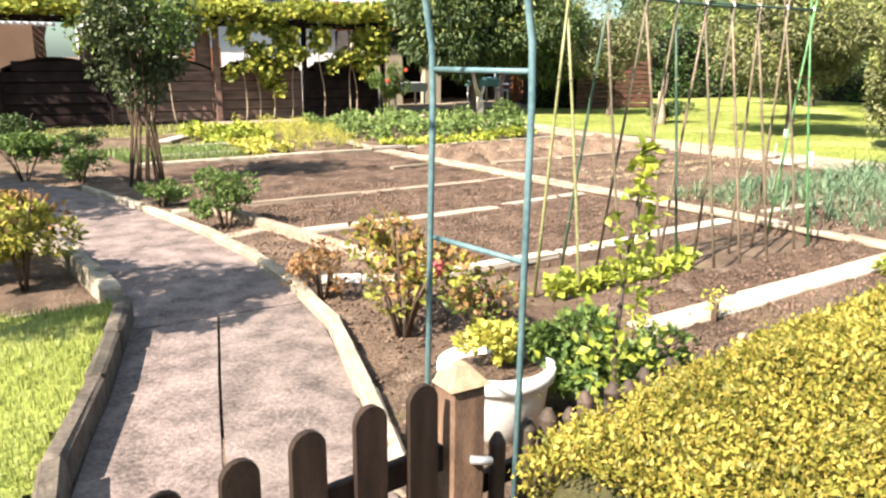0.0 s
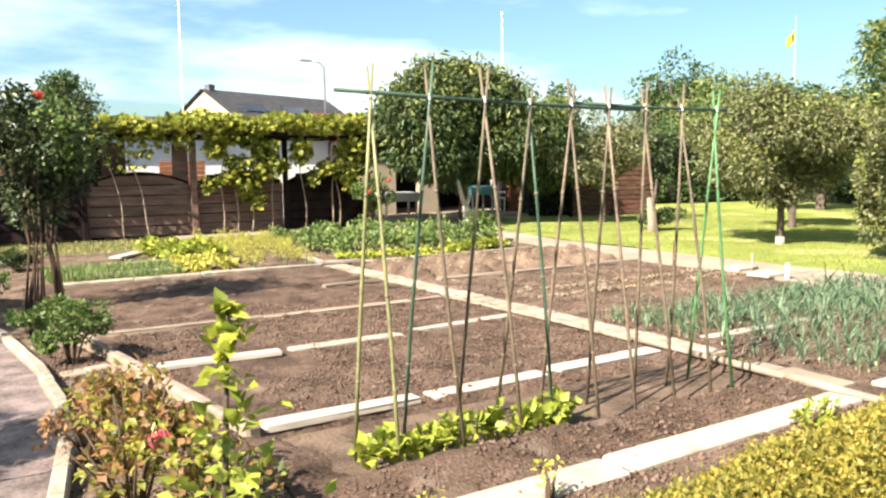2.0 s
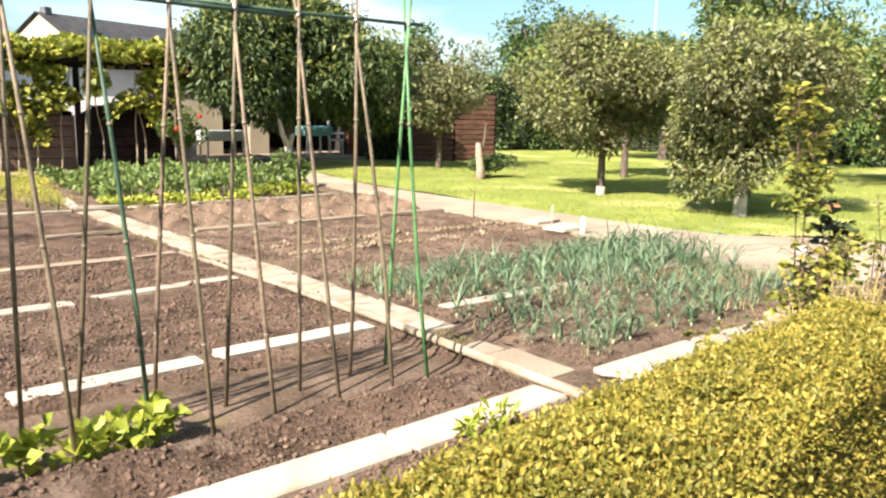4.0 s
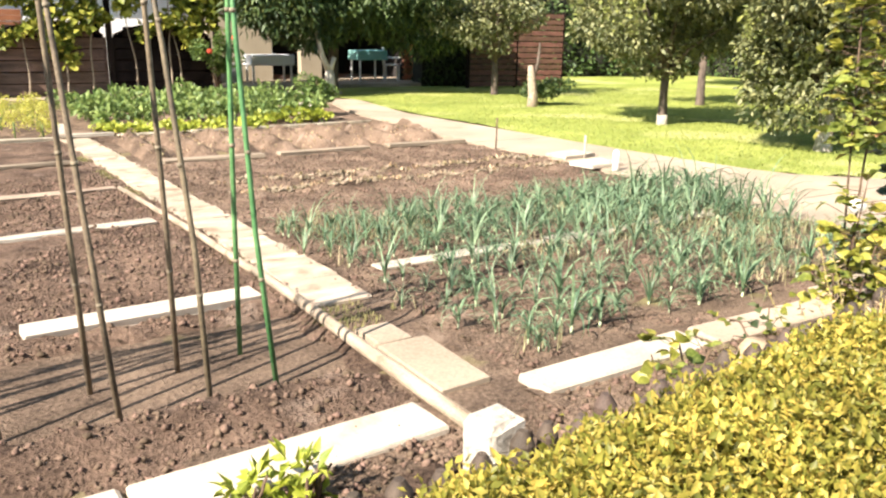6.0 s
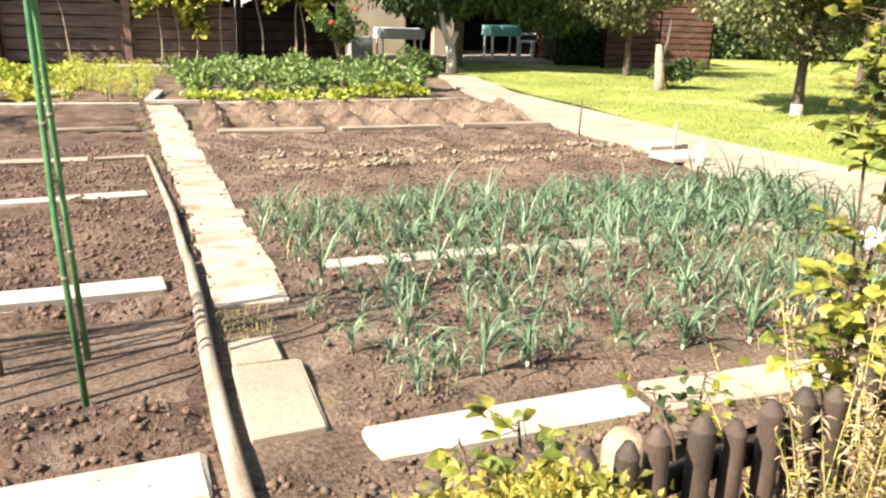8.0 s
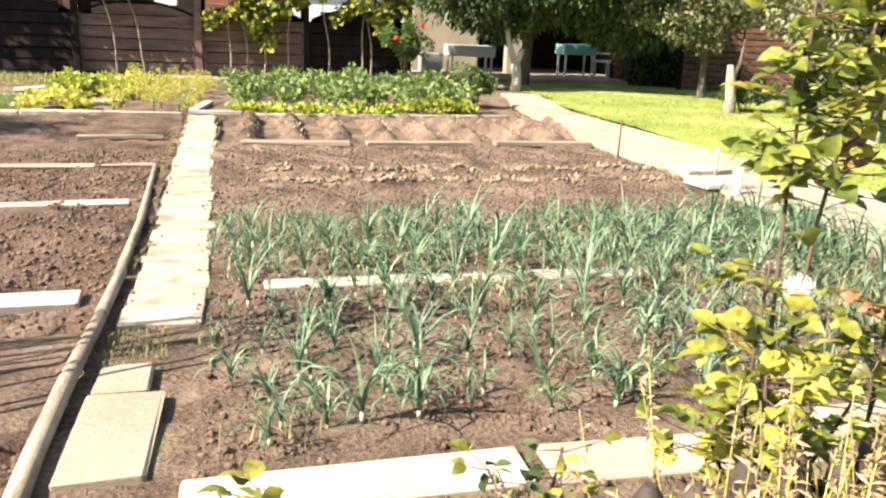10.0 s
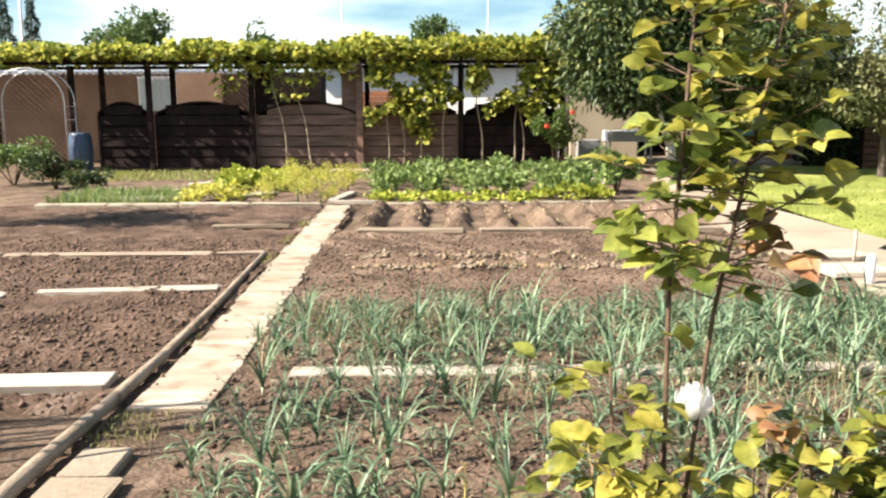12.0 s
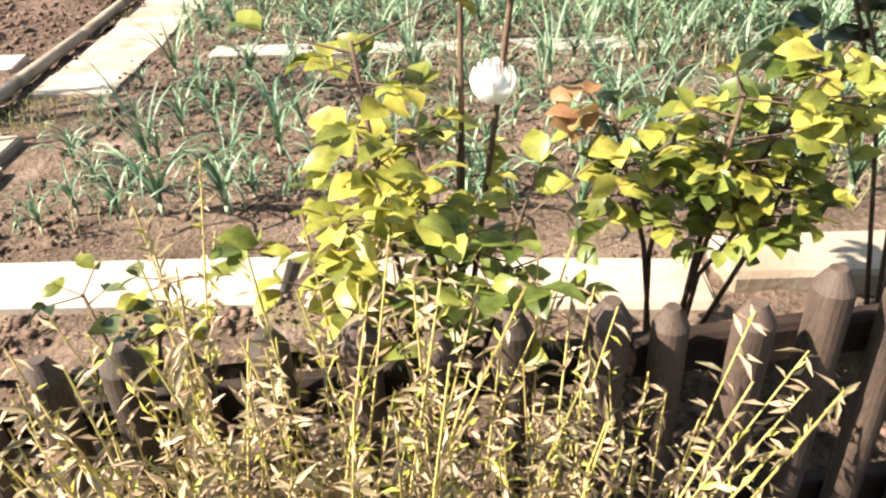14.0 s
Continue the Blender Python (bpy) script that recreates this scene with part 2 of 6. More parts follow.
L_HEDGE = foliage("hedge_leaf", (0.15, 0.14, 0.022), (0.43, 0.375, 0.07), 0.6, 0.4)
L_VINE = foliage("vine_leaf", (0.14, 0.175, 0.025), (0.44, 0.455, 0.085), 0.6, 0.48)
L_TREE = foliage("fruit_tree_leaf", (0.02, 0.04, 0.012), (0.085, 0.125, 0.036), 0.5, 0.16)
# paler leaf for crown tops, sunlight put into the colour
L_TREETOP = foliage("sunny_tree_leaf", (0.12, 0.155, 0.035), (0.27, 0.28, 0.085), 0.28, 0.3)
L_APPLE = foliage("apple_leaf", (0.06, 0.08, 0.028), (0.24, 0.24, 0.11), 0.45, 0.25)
L_FARTREE = foliage("far_tree_leaf", (0.04, 0.08, 0.022), (0.13, 0.19, 0.06), 0.4, 0.3)
L_CONIFER = foliage("conifer_needle", (0.012, 0.03, 0.014), (0.04, 0.07, 0.035), 0.4, 0.15)
L_LEEK = foliage("leek_leaf", (0.05, 0.11, 0.05), (0.23, 0.315, 0.185), 0.55, 0.25, 0.4)
L_ROSE = foliage("rose_leaf", (0.13, 0.145, 0.02), (0.45, 0.43, 0.085), 0.6, 0.45, 0.4)
L_ROSEMID = foliage("green_rose_leaf", (0.09, 0.12, 0.02), (0.29, 0.33, 0.075), 0.5, 0.45, 0.4)
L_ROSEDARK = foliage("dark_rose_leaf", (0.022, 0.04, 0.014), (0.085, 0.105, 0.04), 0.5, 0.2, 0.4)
L_RUST = foliage("rusty_leaf", (0.18, 0.095, 0.035), (0.36, 0.22, 0.09), 0.4, 0.35)
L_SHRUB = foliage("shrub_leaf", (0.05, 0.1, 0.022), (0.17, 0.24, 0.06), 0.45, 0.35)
L_YELLOW = foliage("yellow_leaf", (0.36, 0.36, 0.05), (0.58, 0.54, 0.13), 0.3, 0.4)
L_BEAN = foliage("bean_leaf", (0.22, 0.27, 0.025), (0.42, 0.45, 0.08), 0.35, 0.4)
L_VEG = foliage("vegetable_leaf", (0.08, 0.14, 0.03), (0.25, 0.32, 0.1), 0.4, 0.35)
L_DRY = foliage("dry_leaf", (0.2, 0.145, 0.075), (0.52, 0.41, 0.24), 0.55, 0.35)
L_PETALRED = foliage("red_petal", (0.5, 0.07, 0.04), (0.68, 0.14, 0.08), 0.2, 0.3)
L_PETALPINK = foliage("pink_petal", (0.6, 0.1, 0.14), (0.75, 0.2, 0.24), 0.2, 0.3)
L_PETALWHITE = foliage("white_petal", (0.8, 0.78, 0.72), (0.88, 0.87, 0.84), 0.05, 0.3)


# ---- building tools ----
rng = np.random.default_rng(7)


def tidy(me, material, smooth=False):
    me.materials.append(material)
    if smooth:
        me.polygons.foreach_set("use_smooth", [True] * len(me.polygons))
    me.update()
    return me


def mesh_of(name, verts, faces, material, smooth=False):
    me = bpy.data.meshes.new(name)
    me.from_pydata([tuple(v) for v in verts], [], faces)
    return tidy(me, material, smooth)


def done(name, bm, material, smooth=False):
    me = bpy.data.meshes.new(name)
    bmesh.ops.recalc_face_normals(bm, faces=bm.faces)
    bm.to_mesh(me)
    bm.free()
    return tidy(me, material, smooth)


def thing(name, at, label, category, group="", kind="", rz=0.0):
    ob = new(name)
    ob.empty_display_size = 0.1
    ob.location, ob.rotation_euler = at, (0, 0, rz)
    return tagged(ob, label, category, group, kind)


def part(name, data, parent, label="", at=(0, 0, 0), rz=0.0, material=None, smooth=False):
    """One mesh object under a thing or a part, from a bmesh or a mesh."""
    me = done(name, data, material, smooth) if material else data
    ob = new(name, me)
    ob.parent = parent
    ob.location, ob.rotation_euler = at, (0, 0, rz)
    return tagged(ob, label)


def solo(name, data, label, category, group="", kind="", material=None, at=(0, 0, 0), rz=0.0, smooth=False):
    me = done(name, data, material, smooth) if material else data
    ob = new(name, me)
    ob.location, ob.rotation_euler = at, (0, 0, rz)
    return tagged(ob, label, category, group, kind)


def add_box(bm, c, s, rz=0.0, bevel=0.0, jig=0.0):
    made = bmesh.ops.create_cube(bm, size=1.0)["verts"]
    bmesh.ops.scale(bm, vec=s, verts=made)
    if bevel:
        edges = list({e for v in made for e in v.link_edges})
        made = [v for v in bmesh.ops.bevel(bm, geom=edges, offset=bevel, segments=1, affect="EDGES")["verts"]]
    if jig:
        for v in made:
            v.co += Vector(rng.normal(0, jig, 3))
    bmesh.ops.transform(bm, matrix=Matrix.Translation(c) @ Matrix.Rotation(rz, 4, "Z"), verts=made)
    return made


def box_mesh(name, s, material, bevel=0.005, jig=0.0, base=False):
    bm = bmesh.new()
    add_box(bm, (0, 0, s[2] / 2 if base else 0), s, 0, bevel, jig)
    return done(name, bm, material)


def add_tube(bm, pts, radii, seg=8, cap=True):
    pts = [Vector(p) for p in pts]
    if not isinstance(radii, (list, tuple, np.ndarray)):
        radii = [radii] * len(pts)
    rings = []
    up = Vector((0.13, 0.27, 0.95))
    for i, p in enumerate(pts):
        d = (pts[min(i + 1, len(pts) - 1)] - pts[max(i - 1, 0)]).normalized()
        if abs(d.dot(up)) > 0.98:
            up = Vector((0.9, 0.1, 0.2))
        a = d.cross(up).normalized()
        b = d.cross(a)
        rings.append([bm.verts.new(p + radii[i] * (math.cos(k * 2 * math.pi / seg) * a + math.sin(k * 2 * math.pi / seg) * b)) for k in range(seg)])
    for r, s in zip(rings, rings[1:]):
        for k in range(seg):
            bm.faces.new((r[k], r[(k + 1) % seg], s[(k + 1) % seg], s[k]))
    if cap:
        bm.faces.new(rings[0][::-1])
        bm.faces.new(rings[-1])


def tube(name, pts, radii, material, seg=8):
    bm = bmesh.new()
    add_tube(bm, pts, radii, seg)
    return done(name, bm, material, True)


def unit(v):
    return v / np.maximum(np.linalg.norm(v, axis=1, keepdims=True), 1e-9)


def leaves(name, at, size, material, out=None, droop=0.2, slim=0.5, wild=0.7, fold=0.25):
    """One mesh of many folded leaves. at: n x 3 places; out: the way that each one leans."""
    n = len(at)
    d = rng.normal(0, 1, (n, 3)) * wild
    if out is not None:
        d = d + out
    d[:, 2] -= droop
    d = unit(d)
    side = unit(np.cross(d, rng.normal(0, 0.6, (n, 3)) + (0, 0, 1)))
    nor = np.cross(side, d)
    L = (size * rng.uniform(0.6, 1.3, n))[:, None]
    W = L * slim * 0.5
    base, tip = at, at + d * L - nor * L * 0.1
    mid = at + d * L * 0.45 + nor * L * fold * 0.15
    le, ri = mid + side * W + nor * W * fold, mid - side * W + nor * W * fold
    v = np.stack([base, le, tip, ri], 1).reshape(-1, 3)
    k = np.arange(n)[:, None] * 4
    tri = np.concatenate([k + [0, 1, 2], k + [0, 2, 3]], 1).reshape(-1)
    me = bpy.data.meshes.new(name)
    me.vertices.add(4 * n)
    me.vertices.foreach_set("co", v.ravel())
    me.loops.add(len(tri))
    me.loops.foreach_set("vertex_index", tri)
    me.polygons.add(2 * n)
    me.polygons.foreach_set("loop_start", np.arange(2 * n) * 3)
    me.polygons.foreach_set("loop_total", np.full(2 * n, 3))
    me.materials.append(material)
    me.update(calc_edges=True)
    return me


def blades(name, at, height, width, material, lean=0.4):
    """One mesh of upright tapered blades, each bent once."""
    n = len(at)
    a = rng.uniform(0, 2 * math.pi, n)
    s = np.stack([np.cos(a), np.sin(a), 0 * a], 1)
    f = np.stack([-np.sin(a), np.cos(a), 0 * a], 1)
    h = (height * rng.uniform(0.5, 1.3, n))[:, None]
    up = np.array([[0, 0, 1.0]])
    k = rng.uniform(0.1, 1, (n, 1)) * lean
    m = at + up * h * 0.6 + f * h * k * 0.3
    t = at + up * h * (1 - 0.3 * k) + f * h * k
    v = np.stack([at - s * width, at + s * width, m + s * width * 0.7, m - s * width * 0.7, t], 1).reshape(-1, 3)
    i = np.arange(n)[:, None] * 5
    tri = np.concatenate([i + [0, 1, 2], i + [0, 2, 3], i + [3, 2, 4]], 1).reshape(-1)
    me = bpy.data.meshes.new(name)
    me.vertices.add(5 * n)
    me.vertices.foreach_set("co", v.ravel())
    me.loops.add(len(tri))
    me.loops.foreach_set("vertex_index", tri)
    me.polygons.add(3 * n)
    me.polygons.foreach_set("loop_start", np.arange(3 * n) * 3)
    me.polygons.foreach_set("loop_total", np.full(3 * n, 3))
    me.materials.append(material)
    me.update(calc_edges=True)
    return me


LATTICE = np.random.default_rng(3).uniform(-1, 1, (256, 256))


def rough_at(x, y, step, seed=0):
    """Smooth value noise over the plan."""
    u, v = np.asarray(x) / step + 17.3 * seed + 900, np.asarray(y) / step + 9.1 * seed + 900
    i, j = np.floor(u).astype(int), np.floor(v).astype(int)
    a, b = u - i, v - j
    a, b = a * a * (3 - 2 * a), b * b * (3 - 2 * b)
    g = lambda p, q: LATTICE[p % 256, q % 256]
    return (g(i, j) * (1 - a) + g(i + 1, j) * a) * (1 - b) + (g(i, j + 1) * (1 - a) + g(i + 1, j + 1) * a) * b


def sheet(name, xs, ys, zf, material, keep=None, smooth=True):
    """A grid of ground with the height zf(x, y)."""
    X, Y = np.meshgrid(xs, ys)
    Z = zf(X, Y)
    nx = len(xs)
    v = np.stack([X, Y, Z], -1).reshape(-1, 3)
    f = [(r * nx + c, r * nx + c + 1, (r + 1) * nx + c + 1, (r + 1) * nx + c) for r in range(len(ys) - 1) for c in range(nx - 1)
         if keep is None or keep((xs[c] + xs[c + 1]) / 2, (ys[r] + ys[r + 1]) / 2)]
    me = bpy.data.meshes.new(name)
    me.from_pydata(v.tolist(), [], f)
    bm = bmesh.new()
    bm.from_mesh(me)
    bmesh.ops.delete(bm, geom=[q for q in bm.verts if not q.link_faces], context="VERTS")
    bm.to_mesh(me)
    bm.free()
    return tidy(me, material, smooth)


def line(points):
    """y -> x along a measured edge of the plan."""
    ys, xs = [p[1] for p in points], [p[0] for p in points]
    return lambda y: np.interp(y, ys, xs)


def fence_y(x):
    return 1.55 + 0.12 * x


WALK_L = line([(7.2, 3.3), (7.17, 4.7), (7.12, 6.3), (6.99, 8.57), (6.8, 12.5)])
WALK_R = line([(7.53, 3.3), (7.53, 4.86), (7.44, 6.68), (7.34, 8.48), (7.17, 12.6)])
BED_WEST = line([(3.35, 3.3), (3.2, 4.7), (3.15, 5.4), (2.8, 7.3), (2.55, 9.0), (2.3, 12.6)])
DRIVE_R = line([(1.45, 2.0), (1.79, 3.07), (2.08, 4.08), (2.22, 5.11), (2.26, 6.5), (1.95, 8.68), (1.6, 10.4), (0.6, 13.0)])
DRIVE_L = line([(0.3, 2.0), (0.47, 2.87), (0.75, 3.66), (1.12, 4.9), (1.12, 5.5), (1.03, 6.9), (0.5, 9.0), (-0.2, 11.0), (-1.0, 13.0)])
LANE_L = line([(11.2, 3.0), (11.42, 5.35), (11.68, 7.6), (11.55, 9.75), (12.05, 14.8), (12.6, 17.0)])
LANE_R = line([(15.5, 3.0), (14.1, 5.3), (13.15, 6.3), (12.95, 8.5), (12.8, 14.0), (13.3, 17.0)])


# ---- ground ----
def ground_z(x, y):
    """The garden lies level; the walk outside its fence falls away to one side."""
    low = -0.06 - 0.032 * np.clip(x, 0, 10)
    f = fence_y(np.clip(x, -4, 16))
    t = np.clip((y - (f + 0.05)) / 0.55, 0, 1)
    return (low * (1 - t) + 0.015 * t * (np.abs(x) < 14) * (y < f + 1.4) + -0.03 * t * (y >= f + 1.4)) + 0.012 * rough_at(x, y, 0.4) * (np.abs(x) < 30)


gx = np.concatenate([[-1500, -400, -120, -50, -25, -12, -6], np.arange(-4, 16, 0.25), [18, 22, 30, 50, 120, 400, 1500]])
gy = np.concatenate([[-1500, -400, -120, -50, -20, -8, -4], np.arange(-2, 4, 0.1), np.arange(4, 24, 0.8), [26, 32, 45, 70, 140, 400, 1500]])
solo("ground", sheet("ground", gx, gy, ground_z, M_EARTH), "brown earth and thin grass", "ground", kind="structure")


def soil_z(x, y):
    z = 0.012 * rough_at(x, y, 0.33, 1) + 0.016 * rough_at(x, y, 0.13, 2) + 0.012 * rough_at(x, y, 0.065, 3)
    west = x < WALK_L(y)
    fade = np.clip((x - 3.4) / 0.4, 0, 1) * np.clip((7.12 - x) / 0.25, 0, 1)
    ridge = np.exp(-((y - 3.6 - 0.012 * (x - 4) + 0.03 * rough_at(x, 0 * y, 0.5, 7)) / 0.16) ** 2) * fade
    up, down = np.clip((y - 3.74) / 0.2, 0, 1), np.clip((4.76 + 0.02 * (x - 4) - y) / 0.14, 0, 1)
    trench = up * up * (3 - 2 * up) * down * down * (3 - 2 * down) * fade
    z = z + west * (0.085 * ridge - 0.12 * trench)
    furrow = np.clip((y - 10.25) / 0.2, 0, 1) * np.clip((12.45 - y) / 0.2, 0, 1) * ~west
    z = z + furrow * 0.11 * np.sin((x - 7.5) * 2 * math.pi / 0.52)
    rows = np.exp(-((y - 8.36) / 0.07) ** 2) + np.exp(-((y - 7.85) / 0.07) ** 2)
    z = z + 0.04 * rows * ~west * (1 + 0.6 * rough_at(x, y, 0.16, 8)) - 0.015 * ~west * np.exp(-((y - 7.3) / 0.2) ** 2)
    return z + 0.012


bx, by = np.arange(2.25, 7.3, 0.032), np.concatenate([np.arange(2.6, 7.2, 0.03), np.arange(7.2, 12.7, 0.05)])
solo("soil_bed", sheet("soil_bed", bx, by, soil_z, M_DUGSOIL, lambda x, y: BED_WEST(y) - 0.1 < x < WALK_L(y) + 0.0 and y > 2.5 + 0.06 * x),
     "dug brown soil bed with planks across it", "soil bed", kind="structure")
bx, by = np.arange(7.1, 12.1, 0.036), np.concatenate([np.arange(2.8, 7.0, 0.034), np.arange(7.0, 12.75, 0.045)])
solo("soil_bed", sheet("soil_bed", bx, by, soil_z, M_SOIL, lambda x, y: WALK_R(y) + 0.01 < x < LANE_L(y) and y > 2.2 + 0.1 * x),
     "raked brown soil bed with furrows and leeks", "soil bed", kind="structure")
bx, by = np.arange(1.3, 3.6, 0.05), np.arange(1.95, 13, 0.05)
solo("soil_bed", sheet("soil_bed", bx, by, lambda x, y: soil_z(x, y) * 0.8 - 0.004, M_SOIL, lambda x, y: DRIVE_R(y) < x < BED_WEST(y) - 0.08),
     "narrow soil border with roses beside the path", "soil bed", kind="structure")
bx, by = np.arange(-3.0, 1.3, 0.07), np.arange(5.15, 12.5, 0.07)
solo("soil_bed", sheet("soil_bed", bx, by, lambda x, y: soil_z(x, y) * 0.8 - 0.004, M_SOIL, lambda x, y: x < DRIVE_L(y) - 0.1),
     "stony soil border with a rose bush", "soil bed", kind="structure")
bx, by = np.arange(2.0, 12.2, 0.1), np.arange(12.6, 17.6, 0.1)
solo("soil_bed", sheet("soil_bed", bx, by, lambda x, y: soil_z(x, y * 0 + 1) * 0.8 - 0.006 + 0.01 * rough_at(x, y, 0.3, 5), M_SOIL, lambda x, y: x < LANE_L(y) - 0.05),
     "far vegetable bed of brown soil", "soil bed", kind="structure")


def clods(name, n, x0, x1, y0, y1, s0, s1, ok, label, zf=soil_z, power=3.0, material=M_CLOD):
    x, y = rng.uniform(x0, x1, 3 * n), rng.uniform(y0, y1, 3 * n)
    k = ok(x, y)
    x, y = x[k][:n], y[k][:n]
    n = len(x)
    s = s0 + (s1 - s0) * rng.uniform(0, 1, n) ** power
    o = np.array([[1, 0, 0], [0, 1, 0], [-1, 0, 0], [0, -1, 0], [0.1, 0.1, 0.8], [0, 0, -0.6]], float)
    v = o[None] * s[:, None, None] * rng.uniform(0.6, 1.3, (n, 6, 1)) + rng.normal(0, 0.15, (n, 6, 3)) * s[:, None, None]
    a = rng.uniform(0, 6.3, n)
    c, d = np.cos(a)[:, None], np.sin(a)[:, None]
    v = np.stack([v[..., 0] * c - v[..., 1] * d, v[..., 0] * d + v[..., 1] * c, v[..., 2]], -1)
    v += np.stack([x, y, zf(x, y) + 0.2 * s], -1)[:, None]
    f = np.array([[0, 1, 4], [1, 2, 4], [2, 3, 4], [3, 0, 4], [1, 0, 5], [2, 1, 5], [3, 2, 5], [0, 3, 5]])
    i = (np.arange(n)[:, None, None] * 6 + f[None]).reshape(-1)
    me = bpy.data.meshes.new(name)
    me.vertices.add(6 * n)
    me.vertices.foreach_set("co", v.ravel())
    me.loops.add(len(i))
    me.loops.foreach_set("vertex_index", i)
    me.polygons.add(8 * n)
    me.polygons.foreach_set("loop_start", np.arange(8 * n) * 3)
    me.polygons.foreach_set("loop_total", np.full(8 * n, 3))
    tidy(me, material)
    me.update(calc_edges=True)
    solo(name, me, label, "soil", kind="stuff")


clods("soil_clods", 34000, 3.0, 7.2, 3.0, 9.5, 0.004, 0.024, lambda x, y: (x < WALK_L(y) - 0.06) & (x > BED_WEST(y)) & (rough_at(x, y, 0.6, 14) > -0.35), "loose crumbs of brown soil on the dug bed", power=5.0)
clods("soil_clods", 24000, 7.4, 11.6, 3.4, 10, 0.004, 0.02, lambda x, y: (x > WALK_R(y) + 0.06) & (x < LANE_L(y)) & (y > 2.9 + 0.06 * x), "loose crumbs of brown soil between the leeks")
clods("soil_clods", 3500, 1.7, 3.4, 2.6, 8, 0.004, 0.022, lambda x, y: (x > DRIVE_R(y) + 0.08) & (x < BED_WEST(y)), "crumbs of soil in the rose border", lambda x, y: soil_z(x, y) * 0.8)
clods("soil_clods", 14000, 3.6, 11, 1.9, 3.5, 0.004, 0.024, lambda x, y: (y < 2.72 + 0.07 * x) & (y > fence_y(x) + 0.05), "crumbs of soil on the bank below the kerb", ground_z, power=4.0)
# litter sheet whose colour also holds the shade of fence and plants
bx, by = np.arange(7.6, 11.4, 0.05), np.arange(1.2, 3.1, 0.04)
solo("soil_bed", sheet("soil_bed", bx, by, lambda x, y: ground_z(x, y) + 0.008 + 0.008 * rough_at(x, y, 0.07, 12), M_SHADELITTER, lambda x, y: fence_y(x) - 0.95 < y < fence_y(x) + 0.14),
     "leaf litter at the picket fence foot, fence shade put into its dark colour", "soil bed", kind="structure")
clods("litter", 2600, 7.7, 11.2, 1.4, 3.0, 0.006, 0.022, lambda x, y: (y < fence_y(x) + 0.12) & (y > fence_y(x) - 0.9), "crumbs of leaf litter before the fence, shade put into their dark colour", ground_z, material=M_SHADELITTER)
for yy in (8.36, 7.85):
    clods("stubble", 380, 7.65, 11.5, yy - 0.05, yy + 0.05, 0.012, 0.032, lambda x, y: rough_at(x, y, 0.13, 31) > -0.1, "pale lumps along a drill of seedlings", power=1.3, material=M_STUBBLE)

clods("soil_clods", 1500, 6.7, 7.7, 4.6, 12.5, 0.004, 0.017, lambda x, y: (np.abs(x - WALK_L(y) - 0.02) < 0.05 * rng.uniform(0, 1.4, len(x))) | (np.abs(x - WALK_R(y) - 0.01) < 0.05 * rng.uniform(0, 1.4, len(x))), "crumbs of soil strewn along the boards", lambda x, y: 0 * x + 0.02)

# ---- lawns ----
lx, ly = np.concatenate([np.arange(11, 26, 0.4), [28, 34, 45, 70]]), np.arange(-6, 32, 0.4)
lawn_z = lambda x, y: 0.012 + 0.02 * rough_at(x, y, 1.7) + 0.008 * rough_at(x, y, 0.5, 4)
lawn = solo("lawn", sheet("lawn", lx, ly, lawn_z, M_LAWN, lambda x, y: x > np.interp(y, [-6, 2.9, 5.3, 6.3, 8.5, 14, 17, 19, 32], [16, 15.6, 14.2, 13.2, 13.0, 12.85, 13.3, 13.6, 13.6]) and not (y > 23.0 and x < 19)),
            "sunlit mown lawn with tree shadows", "lawn", kind="structure")
n = 90000
gxs, gys = rng.uniform(12.7, 24, n), 5 + 14 * rng.uniform(0, 1, n)
k = gxs > LANE_R(gys) + 0.05 + 0.06 * rng.normal(0, 1, n)
gxs, gys = gxs[k], gys[k]
solo("grass", blades("grass", np.stack([gxs, gys, lawn_z(gxs, gys) - 0.005], 1), 0.03, 0.005, M_GRASS, 0.9), "short green lawn grass", "grass", kind="stuff")
lx, ly = np.arange(-6, 1.4, 0.15), np.arange(1.9, 5.4, 0.1)
lawn2_z = lambda x, y: 0.095 + 0.01 * rough_at(x, y, 0.5)
solo("lawn", sheet("lawn", lx, ly, lawn2_z, M_LAWN, lambda x, y: x < DRIVE_L(y) - 0.08 and y < 5.15), "small sunlit lawn beside the path kerb", "lawn", kind="structure")
n = 26000
gxs, gys = rng.uniform(-2.2, 1.1, n), rng.uniform(2.0, 5.15, n)
k = gxs < DRIVE_L(gys) - 0.1
solo("grass", blades("grass", np.stack([gxs[k], gys[k], lawn2_z(gxs[k], gys[k]) - 0.005], 1), 0.05, 0.003, M_GRASS, 0.8), "short green grass beside the kerb", "grass", kind="stuff")
n = 3600
gys = rng.uniform(4.4, 11, n)
gys = gys[rough_at(gys, 0 * gys, 0.35, 5) > 0.1]
n = len(gys)
gys[: n // 5] = rng.uniform(4.28, 4.68, n // 5)
gxs = np.where(rng.uniform(0, 1, n) < 0.75, WALK_L(gys) - 0.04 + 0.035 * rng.normal(0, 1, n), WALK_R(gys) + 0.01 + 0.03 * rng.normal(0, 1, n))
gxs[: n // 5] = rng.uniform(7.18, 7.42, n // 5)
solo("grass_tufts", blades("grass_tufts", np.stack([gxs, gys, 0 * gxs + 0.005], 1), 0.035, 0.003, mat("dry_grass", (0.13, 0.14, 0.04), (0.36, 0.31, 0.14), 3, 30, 0.9, 0, per="island", spread=0.3, leaf=0.3), 0.9),
     "dry yellow grass along the log edging", "grass", kind="stuff")

